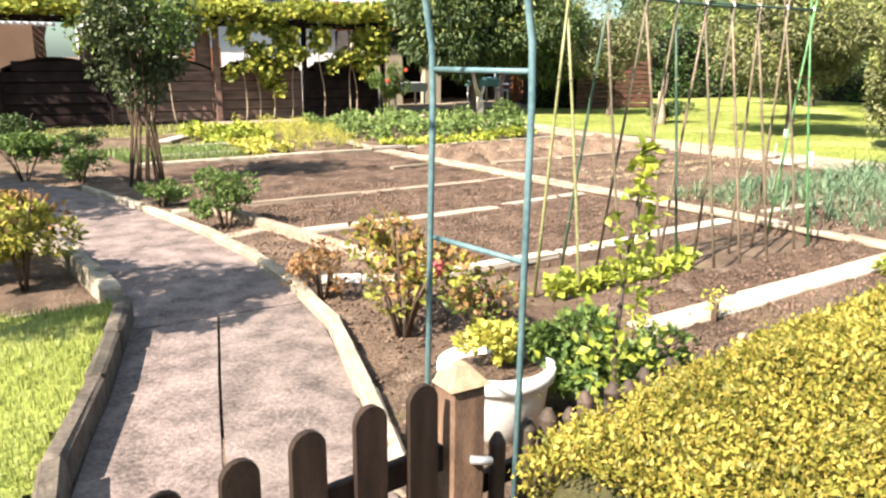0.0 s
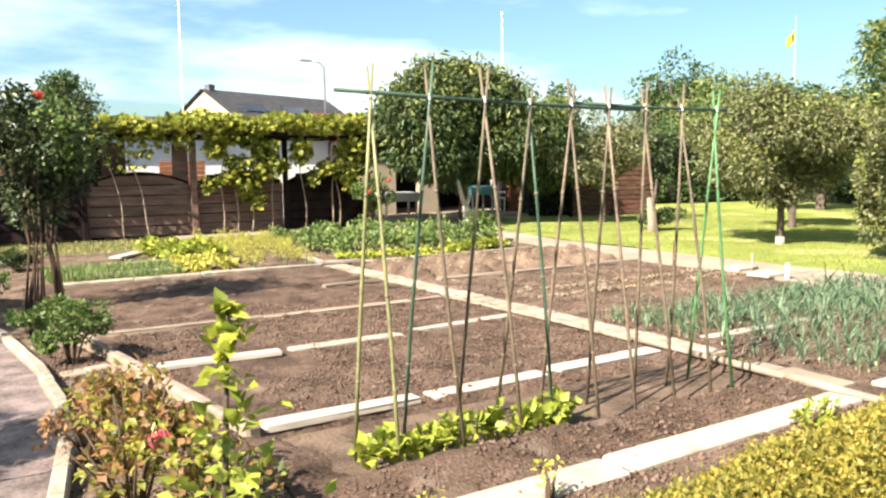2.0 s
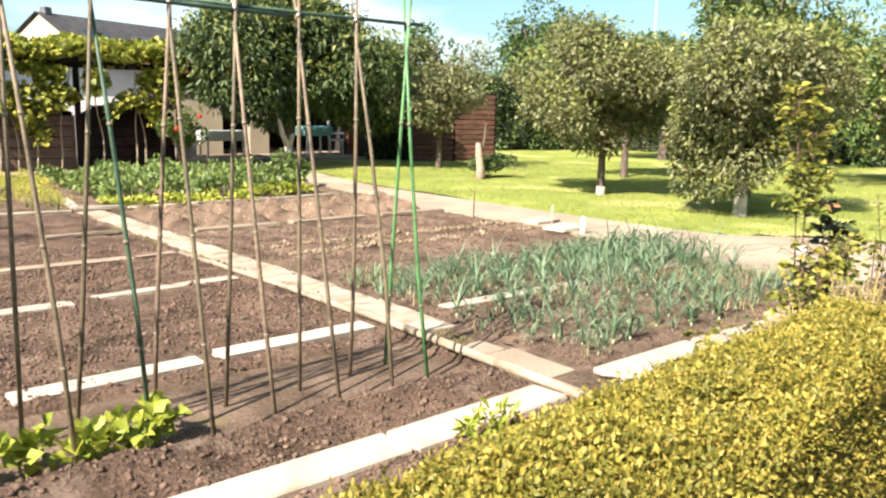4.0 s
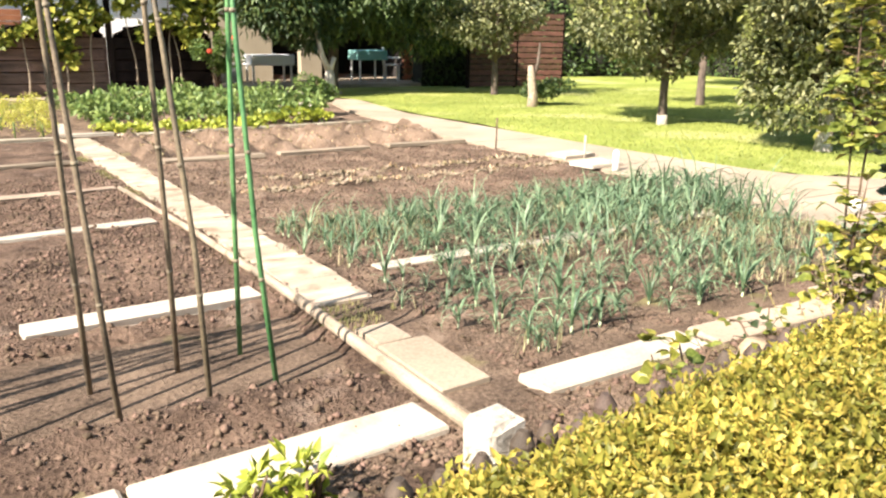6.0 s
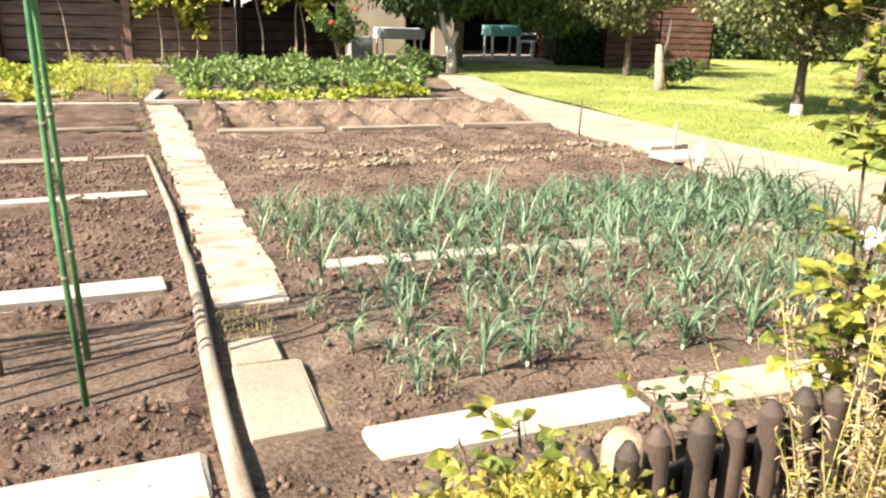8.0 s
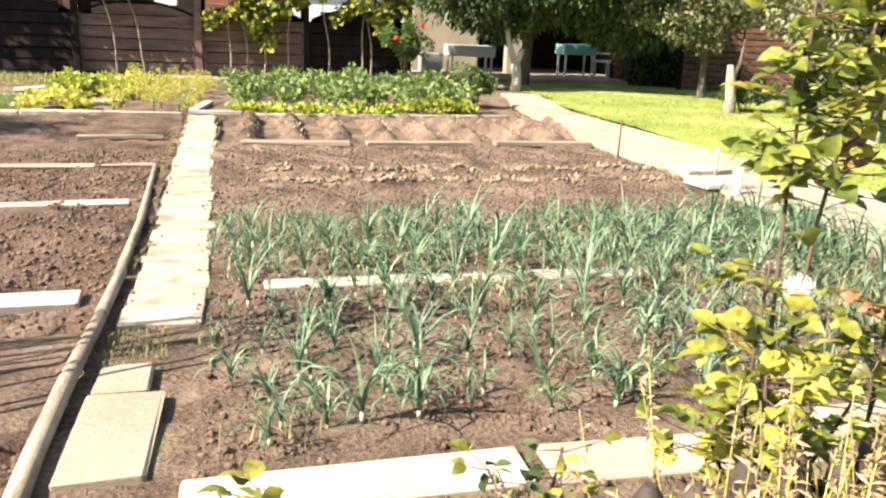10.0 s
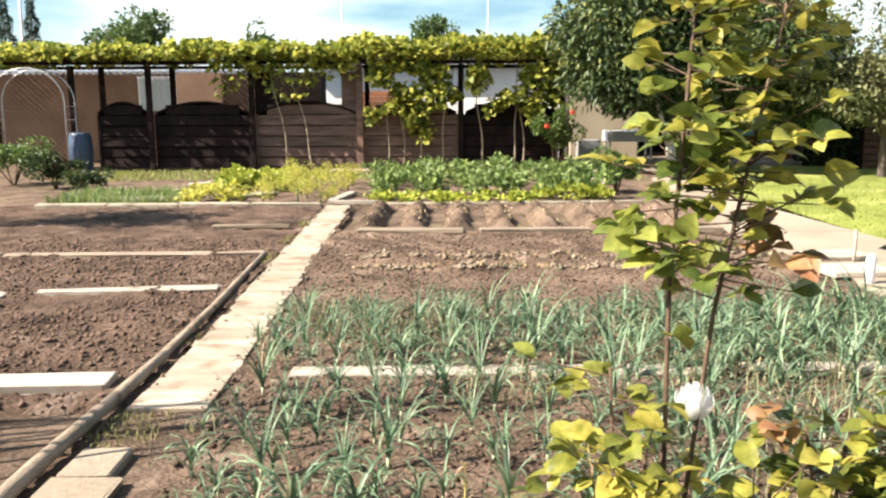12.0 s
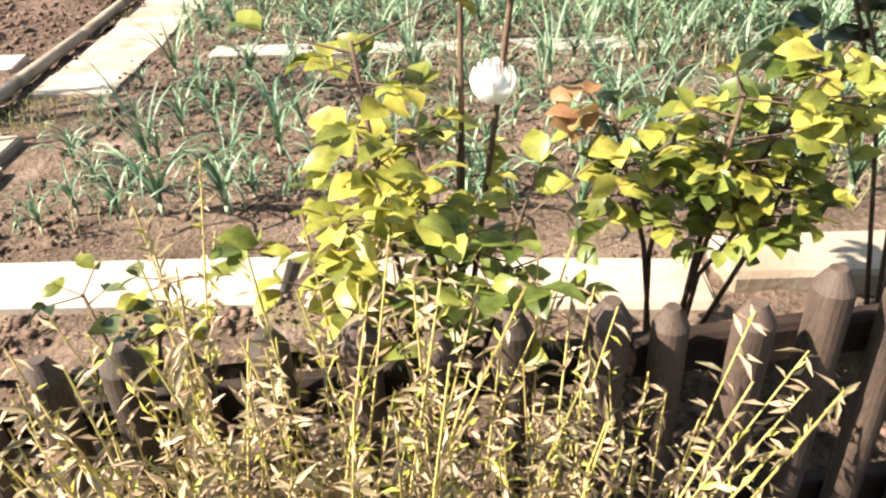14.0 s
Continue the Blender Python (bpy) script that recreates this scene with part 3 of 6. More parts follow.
# ---- washed-concrete path to the gate, in slabs with open joints ----
drive = thing("path", (0, 0, 0), "washed concrete garden path with open joints", "path", kind="structure")


def strip(name, fl, fr, y0, y1, z, thick, material, parent, steps=6, label=""):
    ys = np.linspace(y0, y1, steps + 1)
    v, f = [], []
    for y in ys:
        for x, zz in ((fl(y), z), (fr(y), z), (fr(y), z - thick), (fl(y), z - thick)):
            v.append((x, y, zz))
    for i in range(steps):
        a, b = 4 * i, 4 * i + 4
        f += [(a, a + 1, b + 1, b), (a + 1, a + 2, b + 2, b + 1), (a + 2, a + 3, b + 3, b + 2), (a + 3, a, b, b + 3)]
    f += [(3, 2, 1, 0), (4 * steps, 4 * steps + 1, 4 * steps + 2, 4 * steps + 3)]
    return part(name, mesh_of(name, v, f, material), parent, label)


mid = lambda y: np.interp(y, [1.9, 2.9, 3.6, 4.68, 8.6], [0.8, 1.07, 1.27, 1.59, 1.45])
for a, b in ((1.75, 4.66), (4.68, 8.55), (8.57, 13.0)):
    if b < 8:
        strip("slab", DRIVE_L, lambda y: mid(y) - 0.008, a, b, 0.03, 0.08, M_AGGREGATE, drive)
        strip("slab", lambda y: mid(y) + 0.008, DRIVE_R, a, b, 0.03, 0.08, M_AGGREGATE, drive)
    else:
        strip("slab", DRIVE_L, DRIVE_R, a, b, 0.03, 0.08, M_AGGREGATE, drive, 10)


def edging(name, pts, width, top, material, label, piece=0.45, lift=0.0):
    """A row of kerb stones along a line of the plan."""
    ob = thing(name, (0, 0, 0), label, "kerb", kind="structure")
    pts = [Vector(p) for p in pts]
    for p, q in zip(pts, pts[1:]):
        k = max(1, round((q - p).length / piece))
        for i in range(k):
            a, b = p.lerp(q, i / k), p.lerp(q, (i + 1) / k)
            d = b - a
            me = box_mesh("kerb_stone", (d.length - 0.006, width * rng.uniform(0.9, 1.08), top + 0.1), material, 0.015, 0.004)
            part("kerb_stone", me, ob, at=((a.x + b.x) / 2, (a.y + b.y) / 2, (top - 0.1) / 2 + rng.normal(0, 0.004) + lift), rz=math.atan2(d.y, d.x))
    return ob


edging("kerb", [(DRIVE_R(y) + 0.05, y, 0) for y in (2.2, 3.07, 4.08, 5.11, 6.0, 7.2, 8.68, 10.4)], 0.09, 0.09, M_KERB, "weathered concrete kerb along the path", 0.6)
edging("kerb", [(DRIVE_L(y) - 0.05, y, 0) for y in (1.9, 2.87, 3.66, 4.9)], 0.09, 0.18, M_SHADEKERB, "weathered concrete kerb beside the small lawn", 0.6)
edging("kerb", [(DRIVE_L(y) - 0.06, y, 0) for y in (5.2, 5.5, 6.9, 8.0, 9.0)], 0.13, 0.16, M_KERB, "rough stone edging of the rose border", 0.22)
edging("kerb", [(-1.5, 5.2, 0), (0.2, 5.2, 0), (1.0, 5.2, 0)], 0.1, 0.06, M_KERB, "pale kerb between lawn and border", 0.5)
edging("kerb", [(3.28, 4.65, 0), (3.15, 5.35, 0), (2.8, 7.3, 0), (2.62, 8.3, 0)], 0.1, 0.1, M_OLDPLANK, "low wooden edging of the dug bed", 1.0)
edging("kerb", [(2.75, 12.5, 0), (6.75, 12.62, 0)], 0.12, 0.06, M_KERB, "tan edging boards at the end of the bed", 1.0)
edging("kerb", [(7.55, 12.68, 0), (11.6, 13.0, 0)], 0.1, 0.05, M_KERB, "pale edging of the far vegetable bed", 1.0)
edging("kerb", [(2.2, 8.35, 0), (2.6, 8.3, 0)], 0.1, 0.06, M_KERB, "short kerb across the border", 0.5)
edging("kerb", [(2.35, 7.0, 0), (2.75, 7.1, 0)], 0.16, 0.04, M_PAVE, "flat stones across the border", 0.25)
edging("kerb", [(2.5, 5.2, 0), (3.1, 4.9, 0)], 0.18, 0.03, M_STONE, "flat broken stones in the border", 0.3)

# ---- kerb slabs at the foot of the beds ----
kerbs = thing("kerb", (0, 0, 0), "pale concrete kerb slabs along the front of the beds", "kerb", kind="structure")
for (x0, y0), (x1, y1), w, z in (((3.72, 3.07), (4.83, 3.13), 0.25, 0.045), ((4.86, 3.14), (5.98, 3.2), 0.25, 0.045), ((6.0, 3.2), (7.08, 3.27), 0.25, 0.045),
                                 ((7.57, 3.305), (8.56, 3.345), 0.2, 0.045), ((8.62, 3.335), (9.61, 3.345), 0.215, 0.045), ((9.64, 3.4), (10.7, 3.455), 0.2, 0.08)):
    part("slab", box_mesh("slab", (math.hypot(x1 - x0, y1 - y0), w, 0.16), M_PAVE if x0 > 8.6 else M_CONCRETE, 0.012, 0.003), kerbs, at=((x0 + x1) / 2, (y0 + y1) / 2, z - 0.08), rz=math.atan2(y1 - y0, x1 - x0))
bm = bmesh.new()
add_box(bm, (0, 0, 0), (0.13, 0.12, 0.8), 0.1, 0.02, 0.006)
solo("stone_post", bm, "rough pale stone post in the picket fence", "post", material=M_STONE, at=(6.79, fence_y(6.79) + 0.1, 0.06))

bx, by = np.arange(6.6, 7.75, 0.05), np.arange(3.1, 12.75, 0.05)
solo("soil_bed", sheet("soil_bed", bx, by, lambda x, y: 0.004 + 0.006 * rough_at(x, y, 0.12, 6), M_SOIL, lambda x, y: WALK_L(y) - 0.04 < x < WALK_R(y) + 0.06),
     "strip of soil under the slatted walk", "soil bed", kind="structure")

# ---- slatted walk between the beds ----
walkway = thing("garden_walk", (0, 0, 0), "pale boards laid crosswise between the beds", "path", kind="structure")
for x0, x1, y0, y1 in ((7.21, 7.465, 3.44, 3.99), (7.215, 7.4, 4.015, 4.25)):
    part("flagstone", box_mesh("flagstone", (x1 - x0, y1 - y0, 0.07), M_PAVE, 0.008, 0.004), walkway, "tan concrete flagstone", at=((x0 + x1) / 2, (y0 + y1) / 2, 0.006), rz=0.02)
y = 4.7
while y < 12.6:
    d = rng.choice([0.12, 0.2, 0.28, 0.34, 0.4])
    w = WALK_R(y) - WALK_L(y)
    part("board", box_mesh("board", (w * rng.uniform(0.93, 1.04), d - 0.004, 0.03), M_SLAT, 0.004, 0.002), walkway,
         at=((WALK_R(y) + WALK_L(y)) / 2 + 0.02 + rng.normal(0, 0.008), y + d / 2, 0.008 + rng.normal(0, 0.002)), rz=rng.normal(0.03, 0.018))
    y += d
solo("log", tube("log", [(7.17, 3.02, 0.035), (7.14, 3.6, 0.045), (7.125, 4.1, 0.05), (7.12, 4.7, 0.05), (7.1, 5.4, 0.045)], [0.034, 0.033, 0.031, 0.029, 0.027], M_LOG, 10), "peeled round log edging the slatted walk", "log", "log edging")
solo("log", tube("log", [(7.09, 5.43, 0.04), (7.04, 6.5, 0.04), (6.88, 8.6, 0.032)], [0.026, 0.024, 0.02], M_LOG, 10), "thin weathered log edging the slatted walk", "log", "log edging")

# ---- planks lying across the beds ----
bleached = "bleached pale plank lying on the soil"
for (x0, y0), (x1, y1), w, m, lab in (
        ((3.37, 4.79), (4.5, 4.84), 0.17, M_PLANK, bleached), ((4.62, 4.87), (5.7, 4.95), 0.18, M_PLANK, bleached), ((5.82, 4.97), (6.98, 5.03), 0.18, M_PLANK, bleached),
        ((3.02, 6.78), (4.12, 6.74), 0.15, M_PLANK, bleached), ((4.26, 6.88), (5.42, 6.92), 0.15, M_PLANK, bleached), ((5.6, 7.0), (6.88, 7.15), 0.15, M_PLANK, bleached),
        ((2.75, 8.46), (4.5, 8.52), 0.12, M_OLDPLANK, "old brown plank lying on the soil"), ((4.52, 8.53), (6.39, 8.6), 0.12, M_OLDPLANK, "old brown plank lying on the soil"),
        ((6.43, 8.63), (6.86, 8.67), 0.11, M_OLDPLANK, "short old plank lying on the soil"), ((5.9, 10.28), (6.75, 10.36), 0.09, M_OLDPLANK, "thin stick-like plank on the soil"),
        ((7.57, 9.98), (8.72, 10.0), 0.15, M_OLDPLANK, "old tan plank lying on the raked bed"), ((8.9, 10.0), (10.09, 10.03), 0.15, M_OLDPLANK, "old tan plank lying on the raked bed"),
        ((10.36, 10.03), (11.54, 10.06), 0.15, M_OLDPLANK, "old tan plank lying on the raked bed"),
        ((7.8, 5.19), (8.95, 5.23), 0.14, M_PLANK, "pale plank lying between the leeks"), ((8.98, 5.23), (10.0, 5.26), 0.14, M_PLANK, "pale plank lying between the leeks"),
        ((10.05, 5.26), (11.1, 5.28), 0.14, M_PLANK, "pale plank lying between the leeks"), ((6.82, 12.78), (7.52, 12.76), 0.14, M_PLANK, "white plank at the end of the walk"),
        ((6.86, 12.95), (7.0, 14.2), 0.12, M_PLANK, "white plank pointing into the far bed"), ((5.2, 13.5), (5.75, 14.2), 0.18, M_PLANK, "wide pale plank in the far bed"),
        ((3.3, 13.4), (5.2, 13.5), 0.1, M_PLANK, "pale plank in the far bed"), ((3.6, 14.6), (5.0, 14.8), 0.1, M_PLANK, "pale plank in the far bed"), ((3.9, 15.8), (4.5, 16.6), 0.25, M_PLANK, "wide pale plank in the far bed")):
    zc = float(soil_z(np.array([(x0 + x1) / 2]), np.array([(y0 + y1) / 2]))[0]) if y0 < 12.6 else 0.02
    solo("plank", box_mesh("plank", (math.hypot(x1 - x0, y1 - y0), w, 0.045), m, 0.006, 0.004), lab, "plank", "planks across the beds",
         at=((x0 + x1) / 2, (y0 + y1) / 2, max(zc, 0.0) + (0.004 if y0 < 9 else 0.026)), rz=math.atan2(y1 - y0, x1 - x0))

# ---- concrete lane along the lawn ----
lane = thing("lane", (0, 0, 0), "pale concrete lane between beds and lawn", "path", kind="structure")
for a, b in ((-2, 2.98), (3.0, 5.28), (5.3, 7.5), (7.52, 9.9), (9.92, 12.4), (12.42, 14.9), (14.92, 17.4)):
    strip("slab", LANE_L, LANE_R, a, b, 0.03, 0.06, M_PAVE, lane, 5)
terrace = thing("terrace", (0, 0, 0), "pale concrete terrace in front of the house", "terrace", kind="structure")
for i in range(4):
    part("slab", box_mesh("slab", (2.48, 2.6, 0.1), M_PAVE, 0.01), terrace, at=(11.2 + 2.5 * i, 22.4, 0.06))
for i in range(5):
    part("slab", box_mesh("slab", (1.6, 0.7, 0.08), M_PAVE, 0.01, 0.006), terrace, at=(6.6 + 1.62 * i, 19.6, 0.02))


# ---- picket fence, gate and hedge ----
def picket_mesh(name, w, h, material, flat=False):
    bm = bmesh.new()
    if flat:
        prof = [(-w / 2, 0), (w / 2, 0), (w / 2, h - w / 2)] + [(w / 2 * math.cos(a), h - w / 2 + w / 2 * math.sin(a)) for a in np.linspace(0.3, math.pi - 0.3, 7)] + [(-w / 2, h - w / 2)]
        f = [bm.verts.new((x, -0.011, z)) for x, z in prof]
        b = [bm.verts.new((x, 0.011, z)) for x, z in prof]
        bm.faces.new(f)
        bm.faces.new(b[::-1])
        for i in range(len(prof)):
            bm.faces.new((f[i - 1], b[i - 1], b[i], f[i]))
    else:
        add_tube(bm, [(0, 0, 0), (0, 0, h - 0.034), (0, 0, h - 0.03), (0, 0, h)], [w / 2, w / 2, w * 0.47, w * 0.2], 20)
    return done(name, bm, material, False)


fence = thing("picket_fence", (0, 0, 0), "weathered brown fence of round pointed pickets", "fence")
slope = math.atan(0.12)
meshes = [picket_mesh("picket", 0.057 + 0.004 * i, 0.78 + 0.012 * i, M_ROUNDPICKET) for i in range(3)]
x, i = 8.42 - 58 * 0.1165, 0
while x < 11.6:
    ob = part("picket", meshes[i % 3], fence, at=(x, fence_y(x) + 0.0, -0.792 + np.interp(x, [0, 7.5, 8.3, 9.7, 11.6], [0.455, 0.44, 0.43, 0.488, 0.54]) + rng.normal(0, 0.006)), rz=rng.uniform(0, 6))
    ob.rotation_euler = (rng.normal(0, 0.012), rng.normal(0, 0.015), rng.uniform(0, 6))
    x, i = x + 0.1165, i + 1
for z in (0.24, -0.14):
    for x0, x1 in ((1.58, 4.9), (4.9, 8.0), (8.0, 11.6)):
        L = (x1 - x0) / math.cos(slope)
        rise = 0.062 if x0 > 7.5 else 0.0
        ob = part("rail", box_mesh("rail", (L - 0.01, 0.035, 0.075), M_PICKET, 0.006, 0.002), fence, "dark brown rail", at=((x0 + x1) / 2, fence_y((x0 + x1) / 2) + 0.052, z + rise * (x1 - x0) / 2), rz=slope)
        ob.rotation_euler = (0, -math.atan(rise), slope)
for x in (3.3, 5.9, 7.98, 11.65):
    part("post", tube("post", [(0, 0, -0.4), (0, 0, 0.34), (0, 0, 0.37)], [0.055, 0.055, 0.035], M_POST, 12), fence, "pale round post", at=(x + 0.06, fence_y(x) + 0.12, 0))

gate = thing("garden_gate", (0, 0, 0), "dark brown wooden gate with round-topped boards", "gate")
for x, z in ((0.0, 0.575), (0.18, 0.595), (0.36, 0.615), (0.555, 0.64), (0.75, 0.66), (0.945, 0.678), (1.145, 0.694), (1.33, 0.708)):
    part("board", picket_mesh("board", 0.105, z + 0.12, M_PICKET, True), gate, at=(x, fence_y(x) - 0.03, -0.12), rz=slope)
for z0 in (0.4, 0.0):
    part("rail", box_mesh("rail", (1.5, 0.03, 0.09), M_PICKET, 0.005), gate, at=(0.68, fence_y(0.68) + 0.0, z0 + 0.03), rz=slope)
bm = bmesh.new()
add_tube(bm, [(0.2, fence_y(0.2) + 0.03, 0.05), (1.2, fence_y(1.2) + 0.03, 0.36)], 0.03, 4)
part("brace", bm, gate, "pale diagonal brace", material=M_WHITE)
bm = bmesh.new()
add_box(bm, (0, 0, 0.11), (0.125, 0.125, 1.1), 0, 0.008)
post = thing("gate_post", (1.5, 1.74, 0), "square wooden gate post with pale weathered top", "post")
part("shaft", bm, post, "red-brown weathered shaft", material=mat("post_shaft", (0.07, 0.04, 0.025), (0.22, 0.135, 0.085), 5.0, 50.0, 0.8, 0.5, 0.005, stretch=(5, 5, 1)))
bm = bmesh.new()
bmesh.ops.create_cone(bm, cap_ends=True, segments=4, radius1=0.105, radius2=0.03, depth=0.06)
bmesh.ops.rotate(bm, cent=(0, 0, 0), matrix=Matrix.Rotation(math.pi / 4, 3, "Z"), verts=bm.verts)
part("cap", bm, post, "yellowish weathered post cap", at=(0, 0, 0.69), material=M_POST)
part("latch", tube("latch", [(0, -0.07, 0), (0.05, -0.11, 0.0), (0.06, -0.07, -0.02)], 0.014, M_METAL), post, "rusty round latch", at=(0, 0, 0.42))
post2 = copy_thing(post, Matrix.Translation((-0.12, fence_y(-0.12) - 0.02, 0)))


def hedge_far(x):
    return 1.0 + 0.135 * x


hedge = thing("hedge", (0, 0, 0), "clipped yellow-green privet hedge in front of the fence", "hedge")
hx = np.linspace(1.36, 7.46, 90)
v, f = [], []
prof = np.array([(0.0, 0.0), (0.0, 0.45), (0.03, 0.85), (0.12, 0.985), (0.35, 1.0), (0.65, 1.0), (0.88, 0.985), (0.97, 0.85), (1.0, 0.45), (1.0, 0.0)])


def hedge_top(x):
    return np.interp(x, [1.2, 2.4, 3.9, 6.8, 7.65], [0.74, 0.75, 0.75, 0.74, 0.73])


def hedge_dome(x, y):
    """How much the top bulges above its far edge."""
    a = np.clip((hedge_far(x) - y) / hedge_width(x), 0, 1)
    return np.interp(x, [1.2, 2.0, 4.5, 6.5, 7.65], [0.05, 0.13, 0.14, 0.06, 0.03]) * np.sin(math.pi * np.clip(a, 0, 0.75) / 1.1)


def hedge_width(x):
    return np.interp(x, [1.2, 3, 5.5, 6.5, 7.65], [0.72, 0.68, 0.58, 0.5, 0.46])


for x in hx:
    zb = float(ground_z(np.array([x]), np.array([1.0]))[0]) - 0.03
    end = min(1, (x - 1.28) / 0.2, (7.56 - x) / 0.2)
    for a, b in prof:
        w = (hedge_width(x) - 0.08) * end ** 0.4
        yy = hedge_far(x) - 0.04 - w * (1 - a)
        zz = zb + (hedge_top(x) - 0.05 - zb) * b * (0.9 + 0.1 * end)
        v.append((x, yy + 0.03 * rough_at(x, zz, 0.2, 3), zz + 0.02 * rough_at(x, yy, 0.2, 2) + float(hedge_dome(x, yy)) * b))
m = len(prof)
for r in range(len(hx) - 1):
    f += [(r * m + c, r * m + c + 1, (r + 1) * m + c + 1, (r + 1) * m + c) for c in range(m - 1)]
f += [tuple(range(m)), tuple(range((len(hx) - 1) * m, len(hx) * m))[::-1]]
# solid core, its dark colour stands in for shade between the leaves
part("core", mesh_of("core", v, f, mat("hedge_core_shade", (0.03, 0.03, 0.01), (0.1, 0.09, 0.03), 12, 60, 0.95, 0.8, 0.03)), hedge, "solid core, shade between the leaves put into its dark colour")
n = 270000
x = rng.uniform(1.3, 7.57, n)
u = rng.uniform(0, 1, n)
top = rng.uniform(0, 1, n) < 0.6
zb = ground_z(x, x * 0 + 1.0)
w, zt = hedge_width(x), hedge_top(x)
yy = np.where(top, hedge_far(x) - w * u, np.where(rng.uniform(0, 1, n) < 0.5, hedge_far(x) - 0.01, hedge_far(x) - w))
zz = np.where(top, zt - 0.01 + hedge_dome(x, yy), zb + (zt - zb) * (0.12 + 0.88 * u)) + 0.02 * rough_at(x, yy, 0.2, 6) * top + 0.03 * rough_at(x, yy, 0.08, 8) * top
edge = np.minimum(np.abs(yy - hedge_far(x)), np.abs(yy - hedge_far(x) + w))
zz = zz - np.where(top, 0.05 * np.exp(-edge / 0.04), 0)
pos = np.stack([x, yy, zz], 1) + rng.normal(0, 0.016, (n, 3)) + np.stack([0 * x, np.where(top, 0, 0.02 * rough_at(x, zz, 0.15, 5)), 0 * x], 1)
out = np.where(top[:, None], (0, 0, 0.9), np.stack([0 * x, np.where(yy > hedge_far(x) - w / 2, 0.9, -0.9), 0.4 + 0 * x], 1))
part("foliage", leaves("foliage", pos, 0.0175, L_HEDGE, out * 0.7, 0.0, 0.55, 1.0), hedge)
n = 5000
x = rng.uniform(1.3, 7.55, n)
pos = np.stack([x, hedge_far(x) - hedge_width(x) * rng.uniform(0.05, 1, n), hedge_top(x) + rng.uniform(0, 0.05, n) * rng.uniform(0, 1, n)], 1)
pos[:, 2] += hedge_dome(pos[:, 0], pos[:, 1])
part("young_growth", leaves("young_growth", pos, 0.023, L_HEDGE, np.tile([0, 0, 1.2], (n, 1)), 0, 0.5, 0.6), hedge, "young shoots above the clipped top")


# ---- bushes, roses and trees ----
def cloud(n, c, r, lumps=9, seed=0, hollow=0.5, flat=1.0):
    """Places in a crown made of lumps inside an ellipsoid, denser to the outside, and the way out of each lump."""
    g = np.random.default_rng(seed)
    lc = unit(g.normal(0, 1, (lumps, 3))) * g.uniform(0.25, 0.88, (lumps, 1))
    lr = g.uniform(0.2, 0.46, lumps)
    i = g.integers(0, lumps, n)
    d = unit(g.normal(0, 1, (n, 3)))
    p = lc[i] + d * (lr[i] * g.uniform(hollow, 1, n) ** 0.6)[:, None]
    return p * np.array(r) + np.array(c), d


def bush(name, at, r, h, n, size, material, label, stems=6, seed=1, extra=None, category="bush", slim=0.55, lift=0.15):
    g = np.random.default_rng(seed)
    ob = thing(name, at, label, category)
    for k in range(stems):
        a, q = g.uniform(0, 6.3), g.uniform(0.2, 0.75)
        t = Vector((math.cos(a) * r * q, math.sin(a) * r * q, h * g.uniform(0.6, 0.95)))
        part("stem", tube("stem", [(0.02 * math.cos(a), 0.02 * math.sin(a), -0.03), t * 0.5 + Vector((0, 0, 0.05 * h)), t], [0.011, 0.008, 0.004], M_TWIG, 5), ob)
    p, d = cloud(n, (0, 0, h * (0.5 + lift * 0.5)), (r, r, h * (0.5 - lift * 0.5)), 10, seed)
    part("foliage", leaves("foliage", p, size, material, d * 0.6 + (0, 0, 0.3), 0.1, slim), ob)
    for nm, k, sz, m2, lab, frac in extra or ():
        q = p[g.integers(0, n, k)] + d[g.integers(0, n, k)] * 0.03
        q[:, 2] = h * frac + (1 - frac) * q[:, 2]
        part(nm, leaves(nm, q, sz, m2, np.tile([0, 0, 0.6], (k, 1)), 0, 0.8), ob, lab)
    return ob


def bloom(at, size, material, label, parent=None):
    """A full rose: cupped petals in three rings round a tight middle."""
    bm = bmesh.new()
    for ring, (count, r, tilt) in enumerate(((5, 0.16, 0.15), (7, 0.32, 0.45), (8, 0.46, 0.85))):
        for k in range(count):
            a = 2 * math.pi * k / count + ring
            rows = []
            for i in range(4):
                u = i / 3
                rr = size * (0.06 + r * math.sin(0.5 + 1.6 * u))
                z = size * (0.95 - 0.3 * tilt) * u
                w = (0.55, 0.75, 0.7, 0.42)[i] * 2.0 / count * math.pi * 0.6
                rows.append([bm.verts.new((rr * math.cos(a + s * w), rr * math.sin(a + s * w), z)) for s in (-1, -0.4, 0.4, 1)])
            for p, q in zip(rows, rows[1:]):
                for i in range(3):
                    bm.faces.new((p[i], p[i + 1], q[i + 1], q[i]))
    return part("flower", bm, parent, label, at=at, material=material, smooth=True)


bush("rose_bush", (0.6, 6.1, 0), 0.48, 0.78, 2600, 0.06, L_ROSE, "yellow-green rose bush with reddish shoots by the path", 8, 11, [("young_leaves", 160, 0.06, L_RUST, "reddish young leaves", 0.35)])
bush("rose_bush", (0.2, 6.6, 0), 0.45, 0.7, 2000, 0.06, L_ROSE, "yellow-green rose bush beside the path", 7, 12, [("young_leaves", 200, 0.06, L_RUST, "reddish young leaves", 0.3)])
